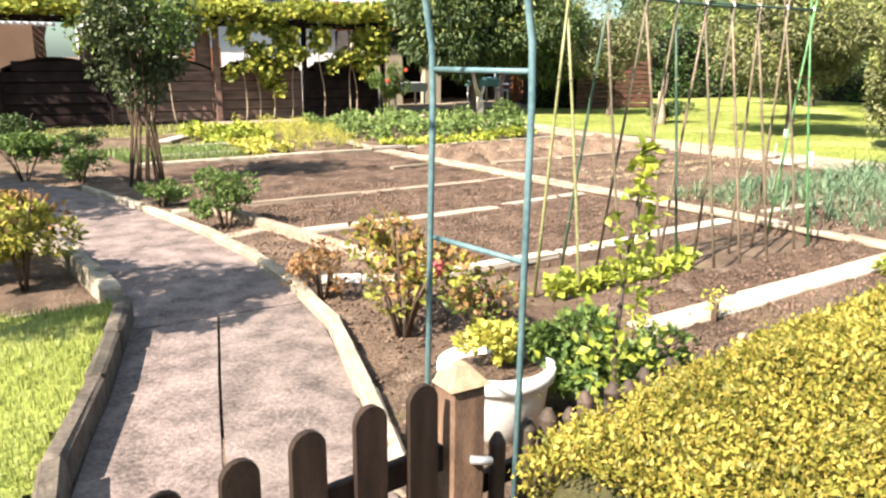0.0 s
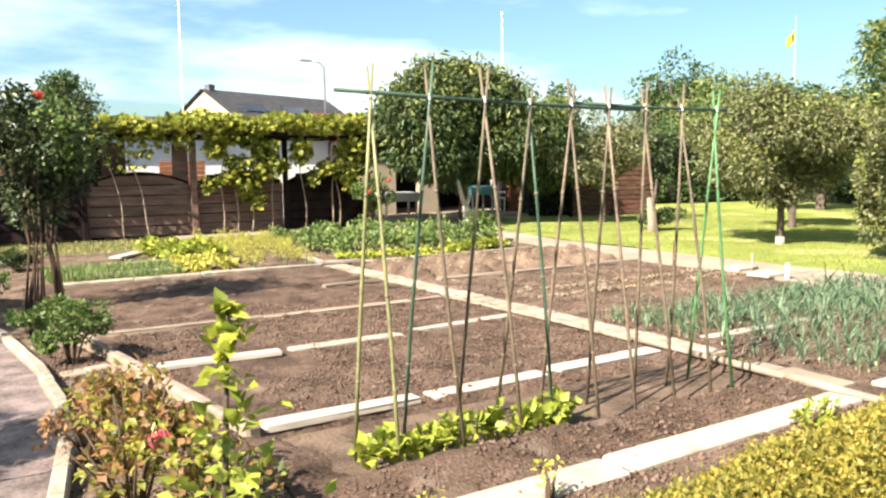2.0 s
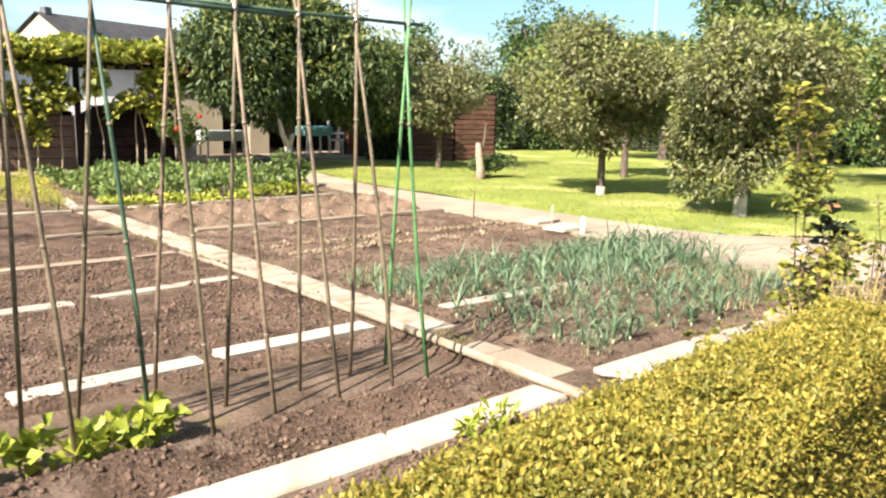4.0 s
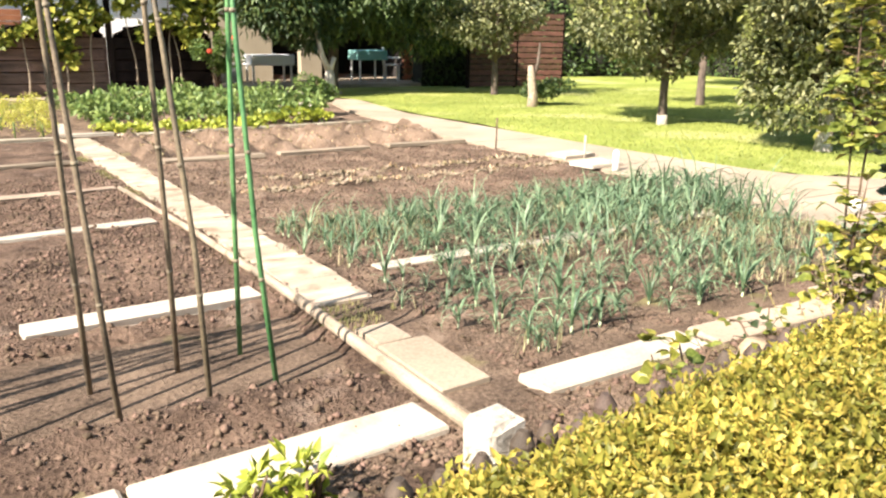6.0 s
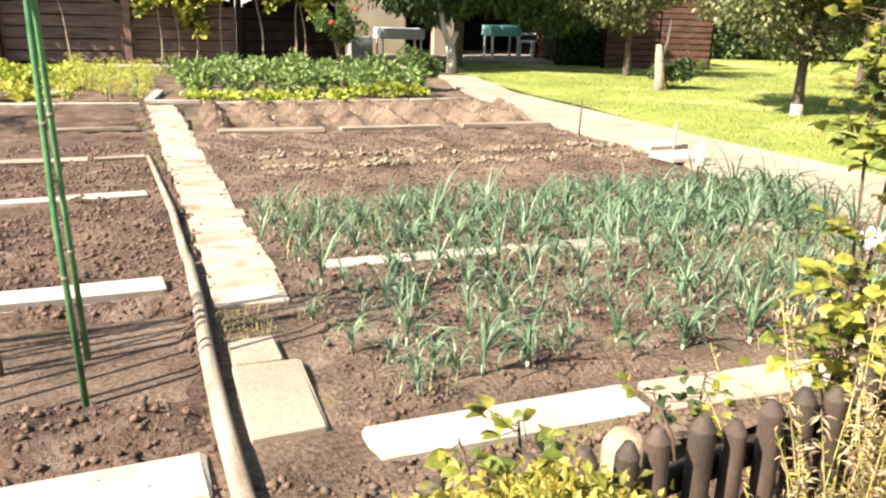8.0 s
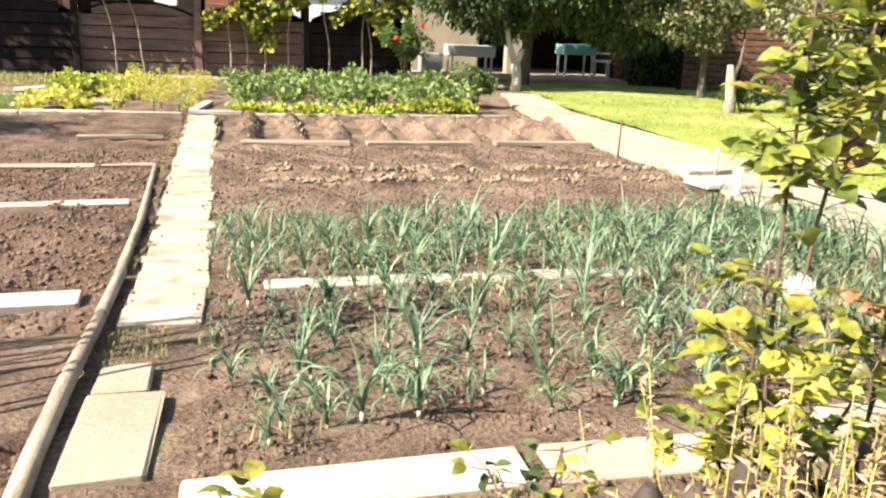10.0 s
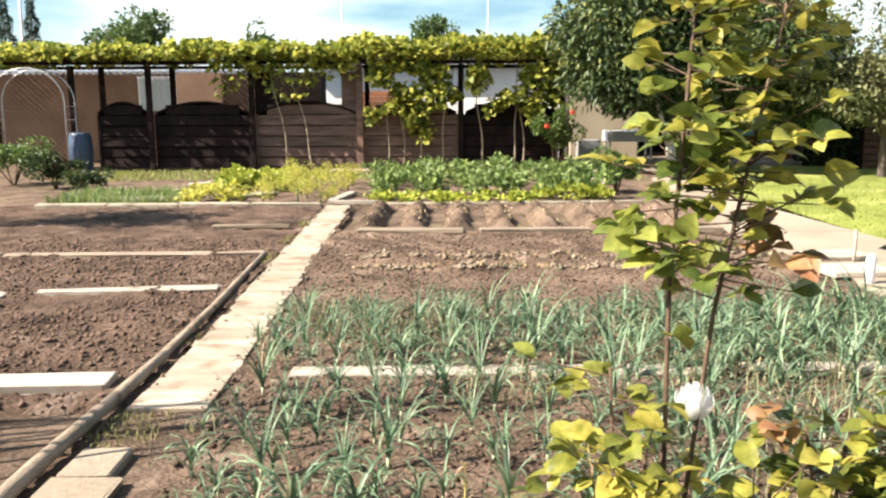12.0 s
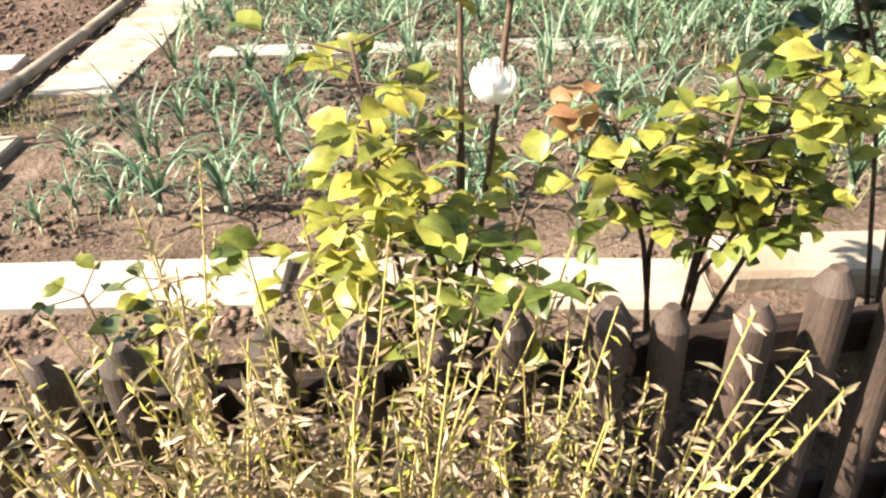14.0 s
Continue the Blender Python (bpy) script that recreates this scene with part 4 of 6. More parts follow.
b = bush("rose_bush", (2.45, 3.8, 0), 0.46, 0.72, 620, 0.06, L_ROSE, "rose bush with rusty leaves and a pink bloom", 12, 13, [("rusty_leaves", 520, 0.055, L_RUST, "rust-brown leaves", 0.2)])
bloom((0.09, -0.25, 0.43), 0.1, L_PETALPINK, "pink rose bloom", b)
bush("rose_bush", (2.35, 4.75, 0), 0.25, 0.4, 500, 0.045, L_RUST, "small rose with dry reddish leaves", 7, 14)
bush("rose_bush", (2.75, 3.45, 0), 0.28, 0.46, 380, 0.045, L_ROSEMID, "small green rose bush in the border", 8, 15, [("rusty_leaves", 200, 0.045, L_RUST, "rust-brown leaves", 0.1)])
bush("shrub", (2.48, 7.4, 0), 0.36, 0.62, 2200, 0.045, L_SHRUB, "rounded green shrub in the border", 8, 16)
bush("shrub", (2.25, 8.95, 0), 0.34, 0.34, 1500, 0.04, L_SHRUB, "low green shrub in the border", 6, 17)
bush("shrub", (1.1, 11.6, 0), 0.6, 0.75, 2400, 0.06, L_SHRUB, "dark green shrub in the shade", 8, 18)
# darker tree leaves here put the shade of the spot into the colour
bush("shrub", (0.3, 12.6, 0), 0.7, 0.9, 2600, 0.06, L_TREE, "shrub in the border, its shade put into dark leaves", 8, 19)
bush("shrub", (1.75, 11.3, 0), 0.4, 0.6, 1500, 0.05, L_SHRUB, "green shrub beside the tall rose", 7, 20)
bush("shrub", (2.7, 2.65, 0), 0.3, 0.38, 1300, 0.04, L_SHRUB, "dense green shrub behind the planter", 8, 21)
bush("shrub", (2.75, 2.3, 0), 0.36, 0.48, 2400, 0.05, L_SHRUB, "green shrub round the foot of a young tree", 8, 28)
# shaded corner: shrubs with L_TREE leaves carry the shade in their colour
bush("shrub", (1.4, 15.8, 0), 0.7, 0.7, 1800, 0.08, L_TREE, "shrub in the far bed, its shade put into dark leaves", 7, 43)
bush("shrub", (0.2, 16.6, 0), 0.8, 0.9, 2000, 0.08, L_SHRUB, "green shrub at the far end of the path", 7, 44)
bush("shrub", (2.3, 15.1, 0), 0.45, 0.45, 1000, 0.07, L_TREE, "low shrub in the far bed, shade put into its dark leaves", 6, 45)
bush("shrub", (-1.6, 15.5, 0), 0.8, 1.0, 2000, 0.08, L_TREE, "shrub beside the far path, shade put into its dark leaves", 7, 46)
bush("shrub", (11.3, 14.5, 0), 0.42, 0.72, 2600, 0.06, L_SHRUB, "dark green shrub at the corner of the bed", 8, 23)
bush("shrub", (16.4, 14.6, 0), 0.7, 0.6, 1800, 0.08, L_TREE, "dark low shrub on the lawn", 7, 24)
climber = bush("shrub", (11.0, 19.8, 0.02), 0.6, 1.5, 2200, 0.08, L_SHRUB, "leafy climber at the end of the panels", 9, 25)
for spot in ((-0.3, -0.5, 0.95), (0.25, -0.55, 1.25)):
    bloom(spot, 0.12, L_PETALRED, "red bloom", climber)
bm = bmesh.new()
bmesh.ops.create_icosphere(bm, subdivisions=2, radius=0.16)
for q in bm.verts:
    q.co = Vector((q.co.x * 1.1, q.co.y, q.co.z * 1.2)) + Vector(rng.normal(0, 0.015, 3))
solo("garden_stone", bm, "white stone in front of the shrub", "stone", material=M_STONE, at=(10.95, 14.3, 0.1))

# tall climbing rose with bare stems
tall = thing("tall_rose", (2.45, 10.6, 0), "tall dark rose with bare stems and a red bloom", "rose")
g = np.random.default_rng(31)
for k in range(16):
    a = g.uniform(0, 6.3)
    q = g.uniform(0.15, 0.6)
    part("stem", tube("stem", [(0.22 * math.cos(a), 0.16 * math.sin(a), -0.02), (0.3 * math.cos(a) * q, 0.3 * math.sin(a), 0.8), (0.6 * math.cos(a) * q, 0.6 * math.sin(a) * q, g.uniform(1.6, 2.4))], [0.015, 0.011, 0.005], M_TWIG, 6), tall)
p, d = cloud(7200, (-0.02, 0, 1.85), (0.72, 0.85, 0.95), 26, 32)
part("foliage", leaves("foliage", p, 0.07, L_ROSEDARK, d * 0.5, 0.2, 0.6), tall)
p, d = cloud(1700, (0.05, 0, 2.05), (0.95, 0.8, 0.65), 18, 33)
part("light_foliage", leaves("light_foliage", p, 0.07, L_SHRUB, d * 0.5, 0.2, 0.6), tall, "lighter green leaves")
bloom((0.05, -0.15, 2.5), 0.13, L_PETALRED, "red rose bloom", tall)

# leaning dead stalk beside the path and young espalier tree behind the fence
young = thing("young_tree", (2.45, 2.0, 0), "slender young tree with bright yellow-green leaves", "tree")
part("trunk", tube("trunk", [(0, 0, -0.05), (-0.02, 0, 0.5), (0.0, -0.03, 1.0), (0.0, -0.1, 1.33)], [0.014, 0.011, 0.008, 0.004], M_BARK, 6), young)
t = (rng.choice([0, 0.07, 0.13, 0.2, 0.3, 0.42, 0.52, 0.6, 0.72, 0.83, 0.93, 1.0], 330) + rng.normal(0, 0.02, 330)).clip(0, 1)
p = np.stack([0.12 * (1.1 - t) * rng.normal(0, 1, 330), 0.12 * (1.1 - t) * rng.normal(0, 1, 330) - 0.08 * t, 0.28 + 1.04 * t], 1)
part("crown", leaves("crown", p, 0.056, L_BEAN, unit(p * (1, 1, 0) + 1e-6) * 0.9 + (0, 0, 0.5), 0, 0.65), young)

# planter with flowers
pot = thing("planter", (2.22, 2.52, 0), "round white planter with yellow flowers and greenery", "planter")
bm = bmesh.new()
prof = [(0.17, 0.0), (0.21, 0.02), (0.235, 0.2), (0.25, 0.25), (0.27, 0.26), (0.27, 0.31), (0.235, 0.32), (0.22, 0.26), (0.2, 0.24)]
rings = [[bm.verts.new((r * math.cos(k * math.pi / 16), r * math.sin(k * math.pi / 16), z)) for k in range(32)] for r, z in prof]
for r, s in zip(rings, rings[1:]):
    for k in range(32):
        bm.faces.new((r[k], r[(k + 1) % 32], s[(k + 1) % 32], s[k]))
bm.faces.new(rings[0][::-1])
part("bowl", bm, pot, material=M_POT, smooth=True)
bm = bmesh.new()
bmesh.ops.create_circle(bm, cap_ends=True, segments=24, radius=0.215)
part("potting_soil", bm, pot, at=(0, 0, 0.27), material=M_SOIL)
p, d = cloud(900, (0.03, 0.07, 0.4), (0.15, 0.14, 0.11), 8, 41)
part("blossom", leaves("blossom", p, 0.035, L_YELLOW, d + (0, 0, 0.5), 0, 0.8), pot, "yellow flowers")
p, d = cloud(900, (0.17, 0.02, 0.38), (0.16, 0.17, 0.12), 8, 42)
part("greenery", leaves("greenery", p, 0.045, L_SHRUB, d + (0, 0, 0.5), 0, 0.6), pot)

# rose arch over the gate
arch = thing("rose_arch", (0, 0, 0), "blue-green tubular rose arch over the path", "arch")


def arch_line(y):
    xr = 1.43 if y > 1.6 else 1.478
    pts = [(xr - 0.03, y, -0.1), (xr, y, 1.55)]
    pts += [(xr - 0.78 + 0.78 * math.cos(a), y, 1.6 + 0.82 * math.sin(a)) for a in np.linspace(0.1, math.pi - 0.1, 18)]
    return pts + [(xr - 1.56, y, 1.55), (xr - 1.53, y, -0.1)]


for y0 in (1.388, 1.785):
    part("hoop", tube("hoop", arch_line(y0), 0.0095, M_ARCH, 10), arch)
for x0 in (1.455, -0.105):
    for za in (1.615, 1.123):
        part("rung", tube("rung", [(x0 + 0.023, 1.388, za), (x0 - 0.023, 1.785, za)], 0.008, M_ARCH, 8), arch)
for a in (0.75, 1.25, 1.89, 2.39):
    rx0, rz0 = 0.674 + 0.78 * math.cos(a), 1.6 + 0.82 * math.sin(a)
    part("rung", tube("rung", [(rx0 + 0.024, 1.388, rz0), (rx0 - 0.024, 1.785, rz0)], 0.01, M_ARCH, 8), arch)

# ---- bean canes ----
trellis = thing("bean_trellis", (0, 0, 0), "row of crossed bean canes tied to a green rail", "trellis")
TOPS = [(3.79, 3.96), (4.17, 3.98), (4.57, 4.02), (4.93, 4.06), (5.285, 4.09), (5.61, 4.1), (5.97, 4.13), (6.31, 4.12), (6.645, 4.1)]
FRONT = [(3.83, 3.74), (4.3, 3.8), (4.72, 3.82), (5.1, 4.02), (5.34, 3.83), (5.68, 3.85), (6.08, 3.88), (6.41, 3.86), (6.71, 3.92)]
REAR = [(3.71, 4.12), (4.16, 4.38), (4.6, 4.45), (4.81, 4.31), (5.2, 4.33), (5.57, 4.27), (6.02, 4.26), (6.38, 4.3), (6.68, 4.37)]
KIND = [(M_OLIVECANE, M_OLIVECANE), (M_BAMBOO, M_DARKCANE), (M_BAMBOO, M_BAMBOO), (M_DARKCANE, M_BAMBOO), (M_BAMBOO, M_BAMBOO), (M_BAMBOO, M_BAMBOO), (M_BAMBOO, M_BAMBOO), (M_BAMBOO, M_BAMBOO), (M_GREENCANE, M_GREENCANE)]
for i, ((tx, ty), fr, re, (ma, mb)) in enumerate(zip(TOPS, FRONT, REAR, KIND)):
    for (fx, fy), m, s in ((fr, ma, 0.012), (re, mb, -0.012)):
        foot, top = Vector((fx, fy, -0.15)), Vector((tx, ty + s, 2.06 - 0.005 * i))
        end = foot.lerp(top, 1 + rng.uniform(0.04, 0.1))
        bow = Vector((rng.normal(0, 0.012), rng.normal(0, 0.008), 0))
        cane = part("cane", tube("cane", [foot, foot.lerp(end, 0.33) + bow, foot.lerp(end, 0.66) + bow * 0.8, end], [0.0125, 0.0115, 0.0105, 0.008], m, 7), trellis)
        for q in (0.25, 0.47, 0.7):
            part("joint", tube("joint", [foot.lerp(end, q) + bow * 0.8 - Vector((0, 0, 0.008)), foot.lerp(end, q) + bow * 0.8 + Vector((0, 0, 0.008))], 0.0132, M_NODE, 7), cane)
part("rail", tube("rail", [(3.57, 3.93, 2.085), (4.57, 4.02, 2.062), (5.4, 4.09, 2.05), (5.9, 4.11, 2.045)], 0.0125, M_DARKCANE, 8), trellis, "dark green rail")
part("rail", tube("rail", [(5.3, 4.09, 2.075), (6.0, 4.12, 2.065), (6.75, 4.1, 2.06)], 0.011, M_DARKCANE, 8), trellis, "dark green rail")
for tx, ty in TOPS:
    part("tie", tube("tie", [(tx - 0.012, ty - 0.025, 2.05), (tx, ty, 2.085), (tx + 0.012, ty + 0.025, 2.05)], 0.006, M_WHITE, 6), trellis, "pale string tie")

beans = [((3.7 + 0.175 * i + rng.normal(0, 0.03), 3.86 + 0.008 * i + rng.normal(0, 0.03)), 0.13 + 0.04 * rng.uniform()) for i in range(9)]
for i, ((x0, y0), r) in enumerate(beans):
    ob = thing("bean_plant", (x0, y0, -0.02), "low bean plant with large bright green leaves", "bean plant", "bean plants under the canes")
    p, d = cloud(60, (0, 0, 0.12), (r, r * 0.9, 0.1), 6, 60 + i)
    part("foliage", leaves("foliage", p, 0.08, L_BEAN, d * 0.7 + (0, 0, 0.5), 0.1, 0.85), ob)
    part("stem", tube("stem", [(0, 0, -0.04), (0.01, 0, 0.12)], 0.005, M_GREENSTEM, 5), ob)
for i, (x0, y0) in enumerate(((3.62, 3.0), (4.25, 2.95))):
    bush("weed", (x0, y0, 0.0), 0.09, 0.2 + 0.06 * (i % 2), 50, 0.035, L_YELLOW, "thin yellowing weed beside the kerb slabs", 4, 70 + i, category="weed")

for i, (x0, y0) in enumerate(((6.28, 2.98), (6.47, 2.99))):
    bush("weed", (x0, y0, 0.0), 0.1, 0.16, 60, 0.07, L_BEAN, "pale green leafy weed beside the kerb slabs", 4, 74 + i, category="weed", slim=0.4)

# ---- leeks ----
def leek(seed, h, count, droop):
    g = np.random.default_rng(seed)
    ob = thing("leek", (0, 0, -5), "blue-green leek with arching strap leaves", "leek", "leeks in the bed")
    part("shank", tube("shank", [(0, 0, -0.03), (0, 0, 0.02), (0, 0, 0.045)], [0.008, 0.008, 0.009], M_SHANK, 7), ob, "pale shank")
    v, f = [], []
    for k in range(count):
        a = k * math.pi + g.normal(0, 0.9)
        L, b = h * g.uniform(0.75, 1.2), droop * g.uniform(0.3, 1.3)
        sx, sy = -math.sin(a), math.cos(a)
        base = len(v)
        seg = 6
        pr, pz, th = 0.0, 0.03 + 0.007 * k, math.radians(g.uniform(52, 88))
        for s in range(seg + 1):
            w = 0.0072 * (1 - (s / seg) ** 1.6) + 0.001
            v += [(pr * math.cos(a) + sx * w, pr * math.sin(a) + sy * w, pz + w * 0.6), (pr * math.cos(a), pr * math.sin(a), pz - w * 0.2), (pr * math.cos(a) - sx * w, pr * math.sin(a) - sy * w, pz + w * 0.6)]
            pr, pz = pr + L / seg * math.cos(th), pz + L / seg * math.sin(th)
            th -= b * (0.35 + 0.25 * s)
            if pz < 0.02:
                th = max(th, 0.0)
        for s in range(seg):
            i = base + 3 * s
            f += [(i, i + 1, i + 4, i + 3), (i + 1, i + 2, i + 5, i + 4)]
    part("foliage", mesh_of("foliage", v, f, L_LEEK, True), ob)
    return ob


kinds = [leek(100 + i, h, c, d) for i, (h, c, d) in enumerate(((0.42, 10, 0.6), (0.46, 9, 0.3), (0.42, 12, 1.0), (0.38, 12, 1.25), (0.46, 12, 0.75), (0.36, 11, 1.0), (0.42, 13, 1.1)))]
spots = []
for r in range(7):
    y0 = 3.66 + 0.215 * r
    k = 20
    for i in range(k):
        spots.append((7.66 + 0.18 * i + 0.05 * (r % 2) + rng.normal(0, 0.06), y0 + 0.008 * i + rng.normal(0, 0.045), rng.choice([0.45, 0.55, 0.65, 0.8])))
for r in range(6):
    y0 = 5.36 + 0.19 * r
    for i in range(29):
        spots.append((7.62 + 0.13 * i + rng.normal(0, 0.045), y0 + rng.normal(0, 0.045) - 0.01 * i, (0.53 + 0.012 * i) * rng.choice([0.9, 1, 1.15])))
for j, (x0, y0, s) in enumerate(spots):
    ob = copy_thing(kinds[rng.integers(0, 7)], Matrix.Translation((x0, y0, float(soil_z(np.array([x0]), np.array([y0]))[0]))) @ Matrix.Rotation(rng.uniform(0, 6.3), 4, "Z"))
    ob.scale = (s * rng.uniform(0.85, 1.15),) * 3
for ob in kinds:
    for o in (*ob.children_recursive, ob):
        bpy.data.objects.remove(o)

# straw and thin weeds between the leeks
n = 5200
x, y = rng.uniform(7.6, 11.3, n), rng.uniform(3.55, 6.5, n)
k = rough_at(x, y, 0.5, 21) > -0.15
x, y = x[k], y[k]
solo("straw", blades("straw", np.stack([x, y, soil_z(x, y) - 0.005], 1), 0.15, 0.0032, mat("straw", (0.15, 0.16, 0.06), (0.46, 0.4, 0.24), 3, 30, 0.9, 0, per="island", spread=0.4, leaf=0.3), 1.1), "limp straw and thin weeds between the leeks", "weeds", kind="stuff")

# seedlings in the two drills
n = 420
x = rng.uniform(7.7, 11.5, n)
y = np.where(rng.uniform(0, 1, n) < 0.5, 8.36, 7.85) + rng.normal(0, 0.03, n)
solo("seedlings", leaves("seedlings", np.stack([x, y, soil_z(x, y)], 1), 0.05, L_DRY, np.tile([0, 0, 1.0], (n, 1)), 0, 0.5), "pale seedlings in two drills", "seedlings", kind="stuff")
n = 900
x, y = rng.uniform(7.5, 11.4, n), rng.uniform(10.3, 12.6, n)
solo("weeds", leaves("weeds", np.stack([x, y, soil_z(x, y)], 1), 0.05, L_DRY, np.tile([0, 0, 1.0], (n, 1)), 0, 0.4), "thin dry weeds in the furrows", "weeds", kind="stuff")


# ---- far vegetable bed ----
def patch(name, x0, x1, y0, y1, step, h, n, size, material, label, slim=0.5, category="vegetable"):
    y, i = y0, 0
    while y < y1:
        x = x0
        while x < x1:
            px, py = x + rng.normal(0, 0.08), y + rng.normal(0, 0.08)
            if px < LANE_L(py) - 0.3:
                ob = thing(name, (px, py, 0.0), label, category, name + " patch")
                hh = h * rng.uniform(0.75, 1.2)
                p, d = cloud(n, (0, 0, hh * 0.55), (step * 0.62, step * 0.62, hh * 0.5), 6, int(px * 97 + py * 31) + 500)
                part("foliage", leaves("foliage", p, size, material, d * 0.6 + (0, 0, 0.5), 0.05, slim), ob)
                part("stem", tube("stem", [(0, 0, -0.02), (0, 0, hh * 0.5)], 0.012, M_GREENSTEM, 5), ob)
                i += 1
            x += step
        y += step


patch("potato_plant", 7.5, 10.9, 13.7, 17.2, 0.66, 0.42, 150, 0.12, L_VEG, "leafy green vegetable plant in the far bed")
patch("lettuce", 7.6, 9.8, 12.95, 13.4, 0.36, 0.14, 60, 0.09, L_BEAN, "low bright green leafy plant at the bed edge", 0.8)
patch("lettuce", 10.0, 11.1, 13.3, 14.0, 0.4, 0.2, 70, 0.1, L_BEAN, "low bright green leafy plant at the bed edge", 0.8)
patch("yellow_herb", 5.8, 6.8, 13.2, 16.5, 0.45, 0.42, 260, 0.05, L_YELLOW, "feathery pale yellow herb in the far bed", 0.25, "herb")
patch("lettuce", 4.8, 5.6, 13.0, 13.9, 0.42, 0.2, 70, 0.1, L_YELLOW, "yellow-green lettuce in the far bed", 0.8)
patch("lettuce", 4.6, 5.9, 15.0, 16.6, 0.5, 0.3, 90, 0.12, L_BEAN, "yellow-green leafy plant in the far bed", 0.8)
n = 2000
x, y = rng.uniform(2.6, 4.6, n), rng.uniform(12.9, 14.6, n)
solo("onion_tops", blades("onion_tops", np.stack([x, y, 0 * x], 1), 0.17, 0.006, L_VEG, 0.9), "grey-green onion tops in rows", "onions", kind="stuff")
n = 9000
x, y = rng.uniform(0.5, 12.5, n), rng.uniform(17.2, 20.2, n)
k = x < 13
solo("grass", blades("grass", np.stack([x, y, 0 * x - 0.02], 1), 0.08, 0.008, M_GRASS, 0.7), "rough grass before the wooden panels", "grass", kind="stuff")


# ---- trees ----
def tree(name, at, h_trunk, c, r, n, size, mats, label, seed, trunk_r=0.1, limbs=9, lumps=22, droop=0.2, slim=0.5, lean=(0, 0), bark=None, foot=None, hollow=0.45):
    g = np.random.default_rng(seed)
    ob = thing(name, at, label, "tree")
    bm = bmesh.new()
    add_tube(bm, [(0, 0, -0.1), (0.02, 0.01, 0.1), (lean[0] * 0.5, lean[1] * 0.5, h_trunk * 0.5), (lean[0], lean[1], h_trunk)], [trunk_r * 1.35, trunk_r, trunk_r * 0.85, trunk_r * 0.75], 10)
    for k in range(limbs):
        a = 2.4 * k + g.uniform(-0.4, 0.4)
        q = Vector((c[0] + r[0] * 0.7 * math.cos(a) * g.uniform(0.5, 1), c[1] + r[1] * 0.7 * math.sin(a) * g.uniform(0.5, 1), c[2] + r[2] * g.uniform(-0.4, 0.6)))
        o = Vector((lean[0], lean[1], h_trunk * g.uniform(0.8, 1.0)))
        add_tube(bm, [o, o.lerp(q, 0.4) + Vector((0, 0, 0.12 * r[2])), q], [trunk_r * 0.55, trunk_r * 0.35, trunk_r * 0.1], 6)
    part("trunk", bm, ob, material=bark or M_BARK, smooth=True)
    if foot:
        part("limewash", tube("limewash", [(0, 0, -0.1), (0.02, 0.01, 0.1), (lean[0] * foot * 0.8, lean[1] * foot * 0.8, foot)], [trunk_r * 1.38, trunk_r * 1.06, trunk_r * 0.98], M_PALEBARK, 10), ob, "pale limewashed foot")
    # later materials sit higher: paler leaves that carry the sunlight in their colour
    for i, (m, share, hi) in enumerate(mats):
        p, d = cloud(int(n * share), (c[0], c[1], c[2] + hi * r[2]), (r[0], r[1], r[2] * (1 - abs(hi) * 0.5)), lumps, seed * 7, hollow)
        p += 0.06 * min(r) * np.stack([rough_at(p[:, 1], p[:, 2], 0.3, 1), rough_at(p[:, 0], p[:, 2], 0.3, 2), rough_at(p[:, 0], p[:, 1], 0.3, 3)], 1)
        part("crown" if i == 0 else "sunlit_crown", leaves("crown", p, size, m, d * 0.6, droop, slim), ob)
    return ob


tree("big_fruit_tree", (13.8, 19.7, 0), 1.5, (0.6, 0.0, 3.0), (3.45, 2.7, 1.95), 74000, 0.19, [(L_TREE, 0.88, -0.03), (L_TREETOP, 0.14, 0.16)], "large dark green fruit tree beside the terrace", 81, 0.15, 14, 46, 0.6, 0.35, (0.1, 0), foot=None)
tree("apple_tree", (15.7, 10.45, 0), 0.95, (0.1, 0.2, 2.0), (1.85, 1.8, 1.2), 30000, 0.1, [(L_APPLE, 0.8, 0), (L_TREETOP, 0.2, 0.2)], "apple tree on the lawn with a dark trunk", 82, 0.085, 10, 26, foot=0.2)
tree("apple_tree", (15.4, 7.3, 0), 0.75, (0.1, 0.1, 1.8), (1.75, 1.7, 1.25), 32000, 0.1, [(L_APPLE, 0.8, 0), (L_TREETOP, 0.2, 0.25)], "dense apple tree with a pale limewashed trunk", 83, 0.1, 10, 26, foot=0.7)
tree("apple_tree", (19.6, 13.1, 0), 1.2, (0, 0, 2.2), (1.7, 1.7, 1.1), 9000, 0.11, [(L_APPLE, 1.0, 0)], "apple tree farther back on the lawn", 84, 0.1, 9, 22)
tree("apple_tree", (17.2, 17.5, 0), 0.9, (0, 0, 2.2), (1.8, 1.7, 1.2), 8000, 0.11, [(L_APPLE, 1.0, 0)], "apple tree at the edge of the lawn", 85, 0.09, 9, 22)
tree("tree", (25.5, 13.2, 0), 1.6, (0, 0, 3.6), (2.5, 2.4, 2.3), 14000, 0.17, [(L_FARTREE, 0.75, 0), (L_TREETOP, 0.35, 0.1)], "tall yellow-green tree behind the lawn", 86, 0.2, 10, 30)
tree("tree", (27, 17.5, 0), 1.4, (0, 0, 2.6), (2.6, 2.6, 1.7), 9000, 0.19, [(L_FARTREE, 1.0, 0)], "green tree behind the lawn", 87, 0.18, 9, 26)
